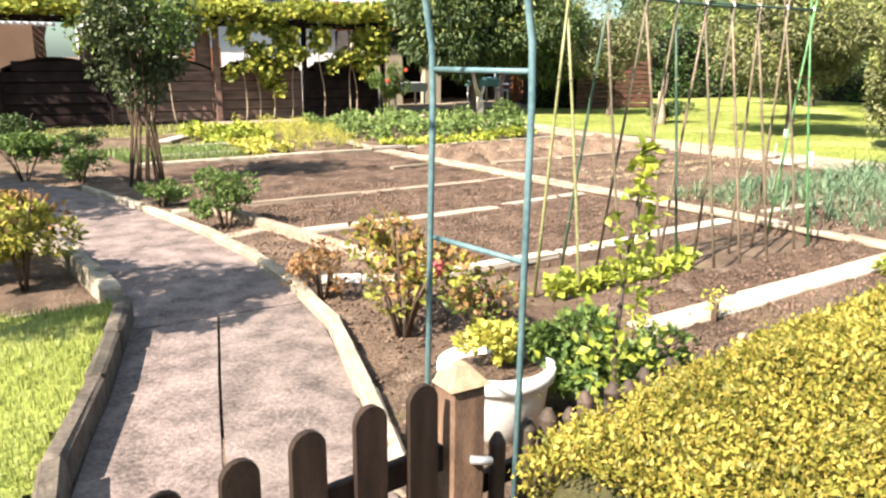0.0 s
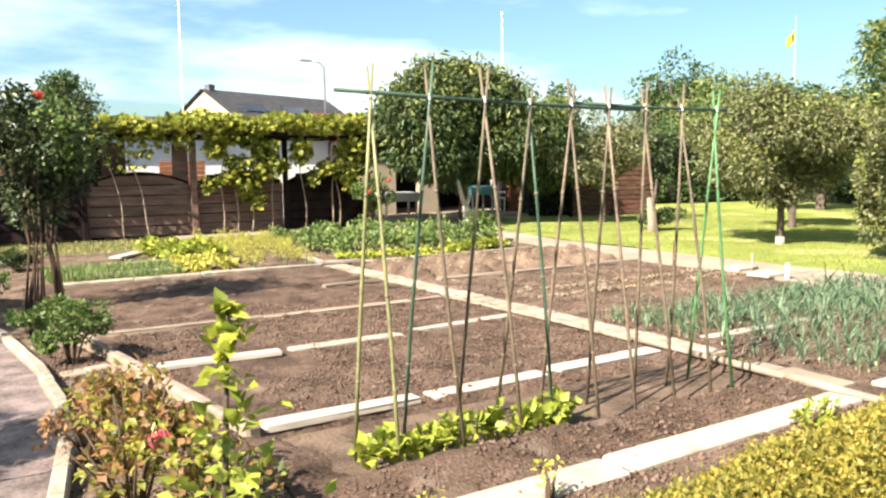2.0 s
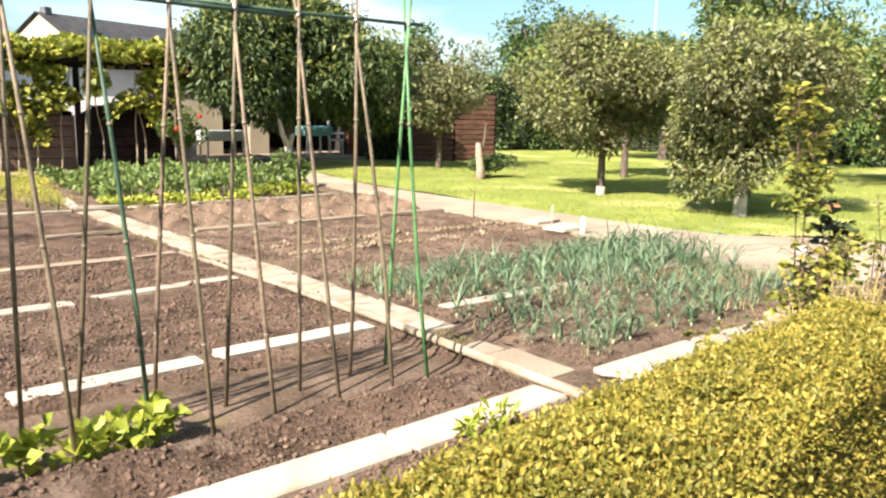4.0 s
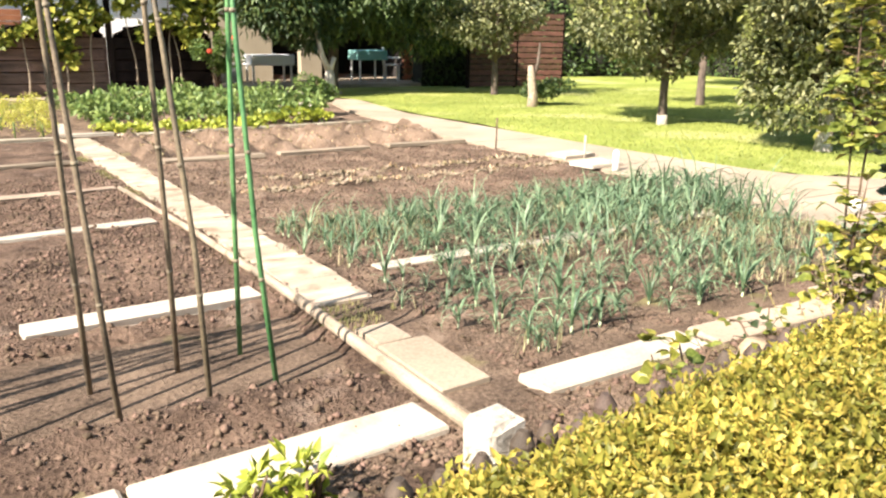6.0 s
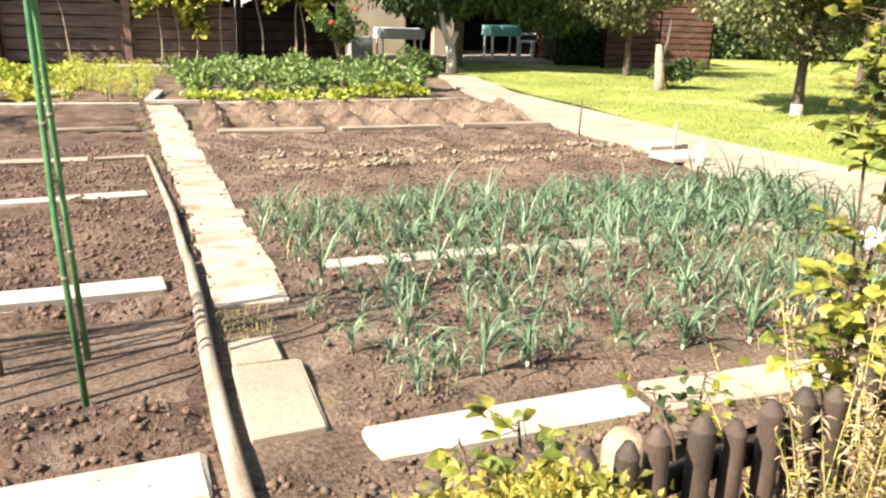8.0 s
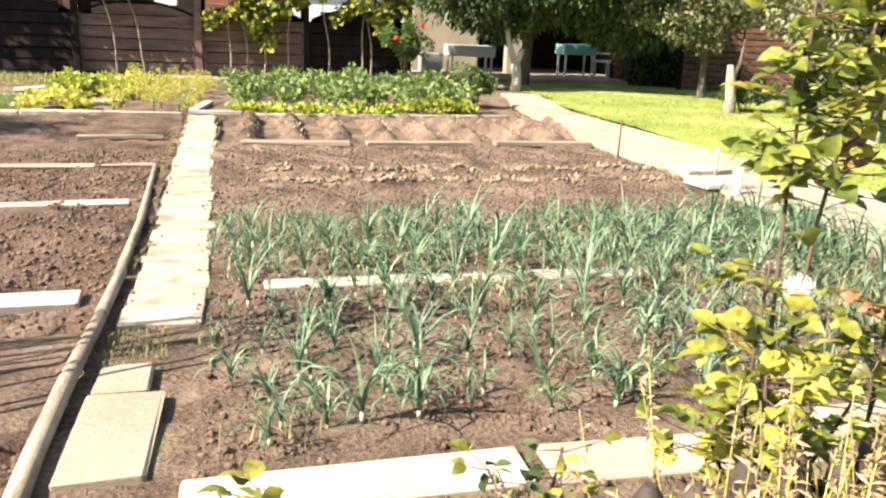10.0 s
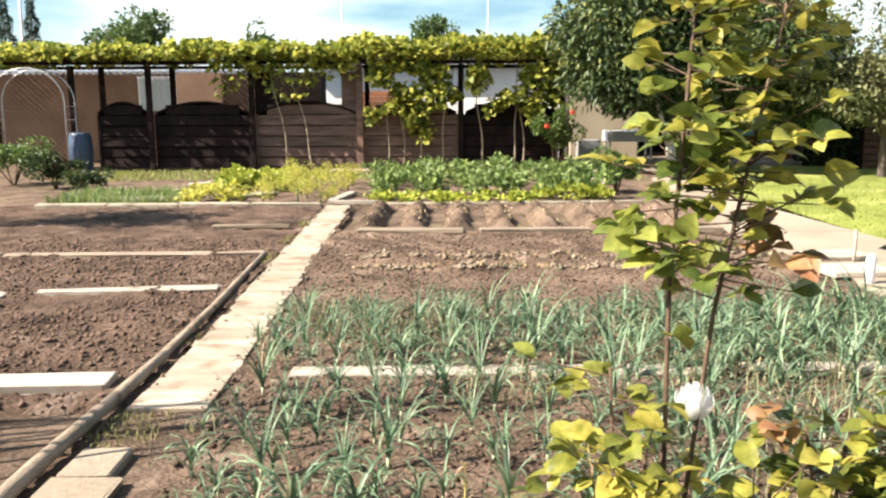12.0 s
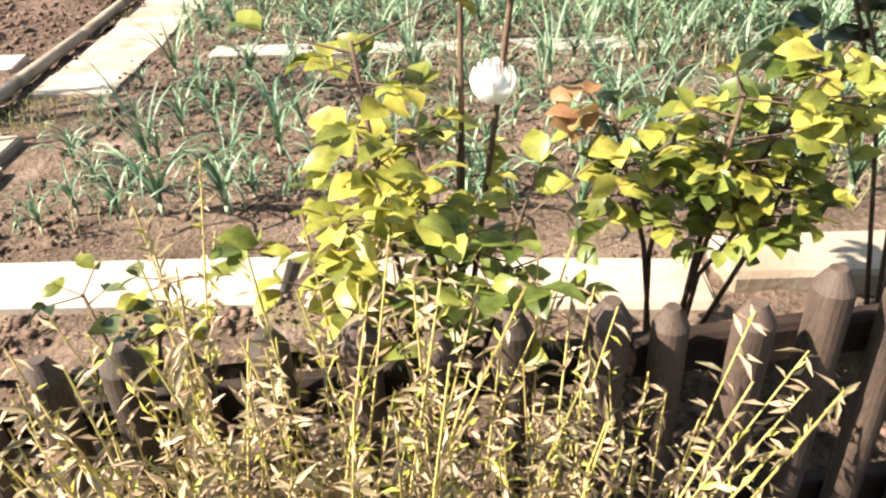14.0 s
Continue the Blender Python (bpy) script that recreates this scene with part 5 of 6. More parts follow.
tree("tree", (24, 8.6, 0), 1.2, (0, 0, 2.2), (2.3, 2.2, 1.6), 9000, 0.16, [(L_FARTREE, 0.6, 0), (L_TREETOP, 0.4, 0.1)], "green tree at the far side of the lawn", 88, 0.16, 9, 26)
tree("tree", (25, 4.2, 0), 1.2, (0, 0, 2.1), (2.6, 2.4, 1.7), 8000, 0.19, [(L_FARTREE, 1.0, 0)], "green tree at the far side of the lawn", 89, 0.16, 9, 26)
tree("tree", (41, 38, 0), 2.5, (0, 0, 5.2), (3.2, 3.2, 3.2), 7000, 0.3, [(L_FARTREE, 1.0, 0)], "round green tree in the distance", 90, 0.3, 8, 30)
tree("tree", (45.5, 33, 0), 2.5, (0, 0, 4.0), (3.6, 3.2, 2.6), 6000, 0.32, [(L_FARTREE, 1.0, 0)], "green tree in the distance", 91, 0.3, 8, 30)
tree("tree", (31, 38, 0), 2, (0, 0, 4.0), (2.6, 2.6, 2.4), 4000, 0.3, [(L_FARTREE, 1.0, 0)], "distant tree behind the house", 92, 0.3, 8, 26)
tree("tree", (-14.5, 60, 0), 2.5, (0, 0, 6.2), (3.2, 3.2, 2.9), 6000, 0.35, [(L_FARTREE, 1.0, 0)], "round green tree in the distance", 93, 0.35, 8, 30)
tree("tree", (-5.2, 62, 0), 2.5, (0, 0, 5.6), (1.8, 1.8, 2.2), 3000, 0.33, [(L_FARTREE, 1.0, 0)], "distant tree behind the pergola", 94, 0.3, 8, 22)
tree("tree", (7.2, 66, 0), 2.5, (0, 0, 6.8), (2.4, 2.2, 2.6), 3500, 0.33, [(L_FARTREE, 1.0, 0)], "distant tree behind the pergola", 95, 0.3, 8, 22)
for i, (x, y, s) in enumerate(((34, 20, 0.85), (33, 27, 1.0), (32, 2, 0.75), (34, 9, 0.85), (38, 16, 1.0))):
    tree("tree", (x, y, 0), 1.5, (0, 0, 3.4 * s), (3.4 * s, 3.2 * s, 2.8 * s), 6000, 0.24, [(L_FARTREE, 0.7, 0), (L_TREETOP, 0.3, 0.2)], "leafy tree closing the view behind the lawn", 200 + i, 0.2, 8, 26)
for i, (x, y, h, w) in enumerate(((-20.5, 58, 9.5, 2.0), (-23.5, 60, 10, 2.2), (30, 7.5, 4.4, 1.4))):
    ob = thing("conifer", (x, y, 0), "dark pointed conifer in the distance", "tree")
    part("trunk", tube("trunk", [(0, 0, -0.1), (0, 0, h * 0.9)], [0.2, 0.04], M_BARK, 8), ob)
    g = np.random.default_rng(300 + i)
    t = g.uniform(0, 1, 4500) ** 0.7
    a = g.uniform(0, 6.3, 4500)
    tier = 0.75 + 0.25 * np.sin(t * 40)
    rr = w * (1.02 - (1 - t)) * tier * g.uniform(0.5, 1, 4500)
    p = np.stack([rr * np.cos(a), rr * np.sin(a), 0.5 + (h - 0.5) * (1 - t)], 1)
    part("crown", leaves("crown", p, 0.3, L_CONIFER, np.stack([np.cos(a), np.sin(a), -0.3 + 0 * a], 1), 0.2, 0.3), ob)

# two trees out of view, added to cast shade across the path
tree("small_tree", (-1.25, 4.3, 0), 1.7, (0, 0.05, 2.8), (0.95, 0.75, 0.6), 7500, 0.08, [(L_SHRUB, 1.0, 0)], "out-of-view small tree added to cast shade on the path", 96, 0.05, 8, 14)
tree("tree", (-2.3, 9.6, 0), 1.3, (0, 0.2, 2.6), (2.1, 2.3, 1.5), 26000, 0.12, [(L_TREE, 1.0, 0)], "out-of-view tree added to shade the bend of the path", 97, 0.1, 9, 20)
stub = thing("tree_stump", (15.9, 14.25, 0), "short pale tree stump with one forked branch", "stump")
part("trunk", tube("trunk", [(0, 0, -0.1), (0.02, 0, 0.25), (-0.02, 0.02, 0.6), (-0.06, 0.02, 0.85)], [0.13, 0.1, 0.085, 0.05], M_LOG, 9), stub)
part("branch", tube("branch", [(-0.02, 0.02, 0.5), (0.12, 0, 0.9), (0.15, 0, 1.3)], [0.05, 0.035, 0.02], M_BARK, 7), stub, "dark side branch")
# pale bark here carries the light on the trunk, not limewash
fork = thing("forked_trunk", (13.3, 18.6, 0), "sawn-off forked trunk, its lit side put into a pale colour", "stump")
part("trunk", tube("trunk", [(0, 0, -0.1), (0, 0, 0.3), (-0.04, 0, 0.6)], [0.13, 0.11, 0.1], M_PALEBARK, 9), fork)
part("branch", tube("branch", [(-0.04, 0, 0.55), (-0.2, 0, 0.95), (-0.45, 0.1, 2.1)], [0.08, 0.06, 0.045], M_PALEBARK, 8), fork)
part("branch", tube("branch", [(-0.03, 0, 0.55), (0.1, 0, 0.9)], [0.07, 0.055], M_PALEBARK, 8), fork)

# ---- dark leaf wall put in for shade, hedges closing the lawn, boundary behind the walk ----
def leaf_wall(name, x0, y0, x1, y1, h, depth, n, size, material, label, seed):
    ob = thing(name, (0, 0, 0), label, "hedge")
    d = Vector((x1 - x0, y1 - y0, 0))
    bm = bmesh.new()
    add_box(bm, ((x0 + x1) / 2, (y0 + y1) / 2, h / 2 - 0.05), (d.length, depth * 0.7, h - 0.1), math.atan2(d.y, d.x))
    # box core coloured dark for the shade inside the leaves
    part("core", bm, ob, "solid core, shade between the leaves put into its dark colour", material=mat("dark_core_shade", (0.008, 0.01, 0.006), (0.03, 0.03, 0.018), 6, 40, 0.95, 0.6, 0.03))
    g = np.random.default_rng(seed)
    t, z, s = g.uniform(0, 1, n), g.uniform(0.02, 1, n), g.choice([-1.0, 1.0], n)
    nx, ny = -d.y / d.length, d.x / d.length
    hh = h * (1 + 0.12 * rough_at(t * d.length, 0 * t, 1.1, seed))
    o = depth * (0.5 + 0.15 * rough_at(t * d.length, z * h, 0.6, seed))
    o = np.where(z > 0.92, o * g.uniform(-1, 1, n), o * s)
    p = np.stack([x0 + d.x * t + nx * o, y0 + d.y * t + ny * o, z * hh], 1) + g.normal(0, 0.06, (n, 3))
    part("foliage", leaves("foliage", p, size, material, np.stack([nx * s, ny * s, 0.3 + 0 * s], 1), 0.1, 0.5), ob)


# added wall of dark leaves, standing in for fence and tree shade
leaf_wall("tall_hedge", 17.2, 21.4, 20.9, 21.0, 2.3, 1.0, 7000, 0.13, L_TREE, "added dark leaf wall standing in for fence and tree shade", 401)
leaf_wall("tall_hedge", 19.5, 26, 32, 24, 3.0, 1.4, 9000, 0.2, L_FARTREE, "dark leafy hedge behind the board fence", 405)
leaf_wall("tall_hedge", 31, -6, 32, 30, 2.2, 1.4, 14000, 0.2, L_FARTREE, "leafy hedge along the far side of the lawn", 402)
leaf_wall("tall_hedge", -9, -3.5, 34, -5.0, 1.9, 1.0, 12000, 0.15, L_FARTREE, "leafy hedge behind the walk", 403)
leaf_wall("tall_hedge", -9, -3, -9, 24, 2.2, 1.0, 9000, 0.16, L_FARTREE, "leafy hedge closing the garden side", 404)


# ---- arched lap panels and pergola ----
def panel(x0, x1, y, h0, h1, material, label):
    ob = thing("fence_panel", (x0, y, 0), label, "fence panel", "lap panels behind the garden")
    w = x1 - x0
    top = lambda u: h0 + (h1 - h0) * math.sin(math.pi * min(max(u, 0), 1)) ** 0.8
    z, k = 0.06, 0
    bm = bmesh.new()
    arc = [bm.verts.new((u * w, 0.04, top(u))) for u in np.linspace(0.02, 0.98, 21)]
    sill = [bm.verts.new((u * w, 0.04, 0.04)) for u in np.linspace(0.02, 0.98, 21)]
    for i in range(20):
        bm.faces.new((sill[i], sill[i + 1], arc[i + 1], arc[i]))
    bmesh.ops.solidify(bm, geom=bm.faces[:], thickness=0.012)
    part("backing", bm, ob, "dark back boards under the arch", material=M_SHADEWOOD)
    while z < h1 - 0.05:
        us = [u for u in np.linspace(0, 1, 41) if top(u) > z + 0.1]
        if us:
            L = (us[-1] - us[0]) * w - 0.08
            if L > 0.2:
                me = box_mesh("slat", (L, 0.018, 0.225), material, 0.004, 0.004)
                s = part("slat", me, ob, at=(w / 2, 0.012 * (k % 2), z + 0.11))
                s.rotation_euler = (-0.12, 0, 0)
        z, k = z + 0.25, k + 1
    bm = bmesh.new()
    add_tube(bm, [(u * w, 0, top(u)) for u in np.linspace(0.02, 0.98, 15)], 0.028, 6)
    part("arched_rail", bm, ob, "arched top rail", material=M_SHADEWOOD)
    for xx in (0.03, w - 0.03):
        part("stile", box_mesh("stile", (0.06, 0.05, h0), material, 0.004, base=True), ob, at=(xx, 0, 0))
    return ob


# the near-black panels have their shade put into the timber colour
for x0, x1, m in ((0.12, 1.38, M_SHADEWOOD), (1.5, 3.8, M_SHADEWOOD), (3.92, 6.35, M_PANEL), (6.5, 8.75, M_PANEL), (8.87, 11.1, M_SHADEWOOD)):
    panel(x0, x1, 20.62, 1.3, 1.6, m, "arched wooden lap panel, red-brown, near-black where shade is coloured in")
pergola = thing("pergola", (0, 0, 0), "dark timber pergola carrying a grape vine", "pergola")
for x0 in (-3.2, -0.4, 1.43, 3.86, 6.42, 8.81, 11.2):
    part("post", box_mesh("post", (0.12 if x0 != 6.42 else 0.15, 0.12, 2.45), M_SHADEWOOD if x0 != 6.42 else M_PANEL, 0.008, base=True), pergola, at=(x0, 20.52, 0))
    part("post", box_mesh("post", (0.12, 0.12, 2.45), M_SHADEWOOD, 0.008, base=True), pergola, at=(x0, 22.2, 0))
    part("rafter", box_mesh("rafter", (0.07, 2.1, 0.1), M_SHADEWOOD, 0.006), pergola, at=(x0, 21.35, 2.595))
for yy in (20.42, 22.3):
    part("beam", box_mesh("beam", (15.0, 0.08, 0.08), M_SHADEWOOD, 0.006), pergola, at=(4.1, yy, 2.5))
part("wide_post", box_mesh("wide_post", (0.4, 0.25, 2.4), M_SHADEWOOD, 0.01, base=True), pergola, "broad post, shade put into its near-black colour", at=(4.1, 20.8, 0))
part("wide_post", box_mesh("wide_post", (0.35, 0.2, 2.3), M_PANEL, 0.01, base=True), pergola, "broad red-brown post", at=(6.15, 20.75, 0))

vine = thing("grape_vine", (0, 0, 0), "sunlit yellow-green grape vine over the pergola", "vine")
g = np.random.default_rng(55)
for x0, s0 in ((4.75, -0.15), (5.35, -0.22), (7.05, 0.05), (7.5, -0.1), (7.8, 0.06), (8.3, 0.12), (9.3, -0.05), (10.0, 0.1), (10.3, -0.08)):
    part("stem", tube("stem", [(x0 + s0 * q + 0.05 * math.sin(q * 3 + 9 * s0), 20.36, q - 0.03) for q in np.linspace(0, 2.4, 13)], [0.022 - 0.0009 * q for q in range(13)], M_LOG, 6), vine, "pale twisted vine stem")
n = 17000
x = g.uniform(-3.5, 11.6, n)
z = 2.62 + 0.1 * rough_at(x, 0 * x, 0.9, 4) + g.uniform(-0.1, 1, n) * (0.26 + 0.14 * (x > 6) + 0.12 * rough_at(x, 0 * x, 0.4, 5))
y = g.uniform(20.05, 22.3, n) - 0.3 * (g.uniform(0, 1, n) < 0.3)
part("canopy", leaves("canopy", np.stack([x, y, z], 1), 0.16, L_VINE, np.tile([0, -0.5, 0.5], (n, 1)), 0.1, 0.9), vine)
n = 5200
x = g.uniform(6.6, 11.2, n)
low = 1.15 + 0.45 * rough_at(x, 0 * x, 0.7, 9) - 0.3 * np.exp(-((x - 8.3) / 0.8) ** 2)
z = low + (2.5 - low) * g.uniform(0, 1, n) ** 0.8
k = rough_at(x, z, 0.45, 12) > -0.1
part("hanging_foliage", leaves("hanging_foliage", np.stack([x, 20.35 + 0.15 * g.normal(0, 1, n), z], 1)[k], 0.16, L_VINE, np.tile([0, -0.7, 0.1], (int(k.sum()), 1)), 0.3, 0.9), vine, "hanging curtain of vine leaves")
n = 500
x = g.uniform(3.0, 6.4, n)
part("trailing_foliage", leaves("trailing_foliage", np.stack([x, 20.3 + 0.1 * g.normal(0, 1, n), 2.5 - 0.5 * g.uniform(0, 1, n) ** 2 * (1 + rough_at(x, 0 * x, 0.5, 3))], 1), 0.15, L_VINE, np.tile([0, -0.7, 0], (n, 1)), 0.3, 0.9), vine)

# metal trellis arch at the far end
ta = thing("trellis_arch", (-1.0, 19.6, 0), "pale metal trellis arch over a far path", "arch")
for y0 in (0, 0.5):
    part("hoop", tube("hoop", [(-0.85, y0, -0.05), (-0.85, y0, 1.6)] + [(-0.85 * math.cos(a), y0, 1.6 + 0.75 * math.sin(a)) for a in np.linspace(0.2, math.pi - 0.2, 12)] + [(0.85, y0, 1.6), (0.85, y0, -0.05)], 0.014, M_METAL, 8), ta)
for z in np.arange(0.3, 1.7, 0.3):
    for xx in (-0.85, 0.85):
        part("rung", tube("rung", [(xx, 0, z), (xx, 0.5, z)], 0.009, M_METAL, 6), ta)
barrel = thing("water_butt", (0.0, 19.9, 0), "blue plastic water butt beside the panels", "barrel")
part("body", tube("body", [(0, 0, 0), (0, 0, 0.05), (0, 0, 0.45), (0, 0, 0.85), (0, 0, 0.9)], [0.2, 0.24, 0.27, 0.24, 0.22], M_BLUEBIN, 16), barrel)

# ---- buildings ----
def window(parent, x, y, z0, w, h, curtain=True):
    win = part("window", box_mesh("window", (w, 0.06, h), M_WHITE, 0.01), parent, "white-framed window", at=(x, y, z0 + h / 2))
    for s in (-1, 1):
        part("pane", box_mesh("pane", (w / 2 - 0.12, 0.02, h - 0.16), M_CURTAIN if curtain else M_GLASS, 0.0), win, "pane with a pale curtain", at=(s * w / 4, -0.036, 0))
    return win


def gable(parent, x0, x1, y0, y1, z0, ridge, material, over=0.3, along="x"):
    bm = bmesh.new()
    if along == "x":
        ym = (y0 + y1) / 2
        pts = [(x0 - over, y0 - over, z0), (x1 + over, y0 - over, z0), (x1 + over, ym, ridge), (x0 - over, ym, ridge), (x0 - over, y1 + over, z0), (x1 + over, y1 + over, z0)]
        quads = ((0, 1, 2, 3), (3, 2, 5, 4))
    else:
        xm = (x0 + x1) / 2
        pts = [(x0 - over, y0 - over, z0), (x0 - over, y1 + over, z0), (xm, y1 + over, ridge), (xm, y0 - over, ridge), (x1 + over, y0 - over, z0), (x1 + over, y1 + over, z0)]
        quads = ((0, 1, 2, 3), (3, 2, 5, 4))
    vs = [bm.verts.new(p) for p in pts]
    fs = [bm.faces.new([vs[i] for i in q]) for q in quads]
    bmesh.ops.solidify(bm, geom=fs, thickness=0.15)
    return part("roof", bm, parent, material=material)


brown = thing("brown_house", (0, 0, 0), "low brown rendered house with curtained windows", "house")
bm = bmesh.new()
add_box(bm, (-2.3, 27.0, 1.25), (10.4, 6, 2.5))
part("wall", bm, brown, material=M_BROWNWALL)
window(brown, 0.87, 23.98, 1.42, 2.05, 0.95)
bm = bmesh.new()
for i in range(60):
    add_tube(bm, [(-7.6 + 0.18 * i, 23.0, 2.42), (-7.6 + 0.18 * i, 30.2, 3.0)], 0.055, 6)
part("roof", bm, brown, "corrugated pale sheet roof", material=M_METAL)
bm = bmesh.new()
add_box(bm, (1.9, 22.9, 1.2), (1.2, 0.1, 2.4))
part("screen", bm, brown, "tan partition beside the house", material=M_BROWNWALL)

white = thing("white_outbuilding", (0, 0, 0), "long white rendered outbuilding behind the vine", "house")
bm = bmesh.new()
add_box(bm, (8.2, 27.4, 1.35), (7.4, 4.6, 2.7))
part("wall", bm, white, material=M_WHITEWALL)
gable(white, 4.5, 11.9, 25.1, 29.7, 2.7, 3.4, M_ROOF)
rp = thing("timber_screen", (6.65, 22.9, 0), "red-brown wooden screen behind the panels", "screen")
for i in range(14):
    part("board", box_mesh("board", (1.25, 0.02, 0.13), M_REDWOOD, 0.004), rp, at=(0, 0.01 * (i % 2), 0.08 + 0.135 * i))
# lean-to box in the same near-black, its deep shade part of the colour
dark_shed = thing("dark_shed", (0, 0, 0), "timber lean-to, deep shade put into its near-black colour", "shed")
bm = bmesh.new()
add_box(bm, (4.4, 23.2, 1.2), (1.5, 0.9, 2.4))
part("wall", bm, dark_shed, material=M_SHADEWOOD)

house = thing("terrace_house", (0, 0, 0), "cream rendered house with a dark open doorway", "house")
for x0, x1 in ((11.9, 13.78), (14.66, 15.32)):
    bm = bmesh.new()
    add_box(bm, ((x0 + x1) / 2, 24.1, 1.2), (x1 - x0, 0.3, 2.4), 0, 0.01)
    part("wall", bm, house, material=M_SHADECREAM)
bm = bmesh.new()
add_box(bm, (15.0, 24.1, 2.3), (6.2, 0.3, 0.4), 0, 0.01)
part("lintel", bm, house, material=M_SHADECREAM)
# room walls near-black, shade of the open room put into the colour
bm = bmesh.new()
add_box(bm, (15.0, 27.2, 1.25), (6.2, 0.2, 2.5))
add_box(bm, (11.95, 25.7, 1.25), (0.2, 3.2, 2.5))
add_box(bm, (18.1, 25.7, 1.25), (0.2, 3.2, 2.5))
part("inner_wall", bm, house, "room walls, the dark of the open room put into their colour", material=M_DARK)
bm = bmesh.new()
add_box(bm, (15.0, 25.6, 0.03), (6.2, 3.2, 0.14))
part("room_floor", bm, house, material=M_PAVE)
gable(house, 11.9, 18.2, 24.0, 27.4, 2.5, 3.5, M_TILE)
part("door", box_mesh("door", (0.07, 0.6, 2.0), M_WHITE, 0.01, base=True), house, "white door standing open", at=(13.84, 24.5, 0.1))


def table(at, w, d, h, cloth, label, rz=0.0):
    ob = thing("garden_table", at, label, "table", rz=rz)
    part("tabletop", box_mesh("tabletop", (w, d, 0.03), M_WHITE, 0.005), ob, at=(0, 0, h - 0.015))
    for sx in (-1, 1):
        for sy in (-1, 1):
            part("leg", box_mesh("leg", (0.05, 0.05, h - 0.03), M_WHITE, 0.004, base=True), ob, at=(sx * (w / 2 - 0.06), sy * (d / 2 - 0.06), 0))
    bm = bmesh.new()
    add_box(bm, (0, 0, -0.13), (w + 0.05, d + 0.05, 0.28), 0, 0.02, 0.004)
    return ob, solo("tablecloth", bm, ("teal" if cloth is M_TEAL else "white") + " tablecloth hanging over a garden table", "tablecloth", material=cloth, at=(at[0], at[1], at[2] + h + 0.012), rz=rz)


table((13.3, 22.9, 0.11), 1.2, 0.7, 0.72, M_WHITE, "white garden table on the terrace")
table((16.35, 22.9, 0.11), 0.9, 0.7, 0.85, M_TEAL, "garden table under a teal cloth")
ch = thing("garden_chair", (17.05, 22.7, 0.11), "tall white plastic garden chair", "chair", rz=1.0)
part("backrest", box_mesh("backrest", (0.5, 0.05, 0.62), M_WHITE, 0.02), ch, at=(0, 0.24, 0.78))
part("seat", box_mesh("seat", (0.5, 0.48, 0.05), M_WHITE, 0.015), ch, at=(0, 0, 0.45))
for sx in (-0.21, 0.21):
    for sy in (-0.2, 0.2):
        part("leg", box_mesh("leg", (0.05, 0.05, 0.43), M_WHITE, 0.008, base=True), ch, at=(sx, sy, 0))
    part("armrest", box_mesh("armrest", (0.06, 0.48, 0.04), M_WHITE, 0.012), ch, at=(sx * 1.15, 0, 0.66))
chest = thing("storage_chest", (12.3, 23.3, 0.11), "grey cloth-covered box beside the door", "chest")
part("body", box_mesh("body", (0.6, 0.5, 0.5), M_METAL, 0.02, base=True), chest)

fire = thing("brick_barbecue", (18.0, 22.6, 0), "orange brick barbecue with a dark opening", "barbecue")
bm_b = box_mesh("brick", (0.24, 0.115, 0.066), M_BRICK, 0.004)
for r in range(17):
    for c in range(5):
        xx = -0.5 + 0.25 * c + 0.06 * (r % 2)
        if 3 < r < 10 and c in (2, 3):
            continue
        part("brick", bm_b, fire, at=(xx, 0, 0.035 + 0.076 * r))
# near-black core that shows through the opening and the joints
bm = bmesh.new()
add_box(bm, (0, 0.25, 0.64), (1.2, 0.4, 1.28))
part("core", bm, fire, "near-black core behind the bricks and opening", material=M_DARK)
rf = thing("timber_fence", (0, 0, 0), "red-brown board fence in tree shade", "fence")
FA, FB = Vector((18.0, 19.9, 0)), Vector((20.95, 19.45, 0))
fd = FB - FA
me = box_mesh("board", (fd.length / 2 - 0.06, 0.022, 0.125), M_REDBOARD, 0.004, 0.003)
for i in range(2):
    for k in range(13):
        c = FA.lerp(FB, 0.25 + 0.5 * i)
        part("board", me, rf, at=(c.x, c.y + 0.012 * (k % 2), 0.12 + 0.155 * k), rz=math.atan2(fd.y, fd.x))
for i in range(3):
    c = FA.lerp(FB, i / 2)
    part("post", box_mesh("post", (0.09, 0.09, 2.12), M_SHADEWOOD, 0.006, base=True), rf, at=(c.x, c.y + 0.07, 0))

far = thing("far_house", (17.6 - 16.25 * math.cos(0.45) + 68 * math.sin(0.45), 68 - 16.25 * math.sin(0.45) - 68 * math.cos(0.45), 0), "distant cream house with a slate roof and skylights", "house", rz=0.45)
bm = bmesh.new()
add_box(bm, (23.8, 68, 2.7), (14.5, 9, 5.4))
part("wall", bm, far, material=M_CREAMWALL)
bm = bmesh.new()
v = [bm.verts.new(p) for p in ((16.55, 63.5, 5.4), (16.55, 72.5, 5.4), (16.55, 68, 8.1), (31.05, 63.5, 5.4), (31.05, 72.5, 5.4), (31.05, 68, 8.1))]
bm.faces.new((v[0], v[2], v[1]))
bm.faces.new((v[3], v[4], v[5]))
bm.faces.new((v[0], v[3], v[5], v[2]))
bm.faces.new((v[1], v[2], v[5], v[4]))
part("gable_wall", bm, far, material=M_CREAMWALL)
gable(far, 16.5, 31.1, 63.5, 72.5, 5.45, 8.3, M_ROOF, 0.25)
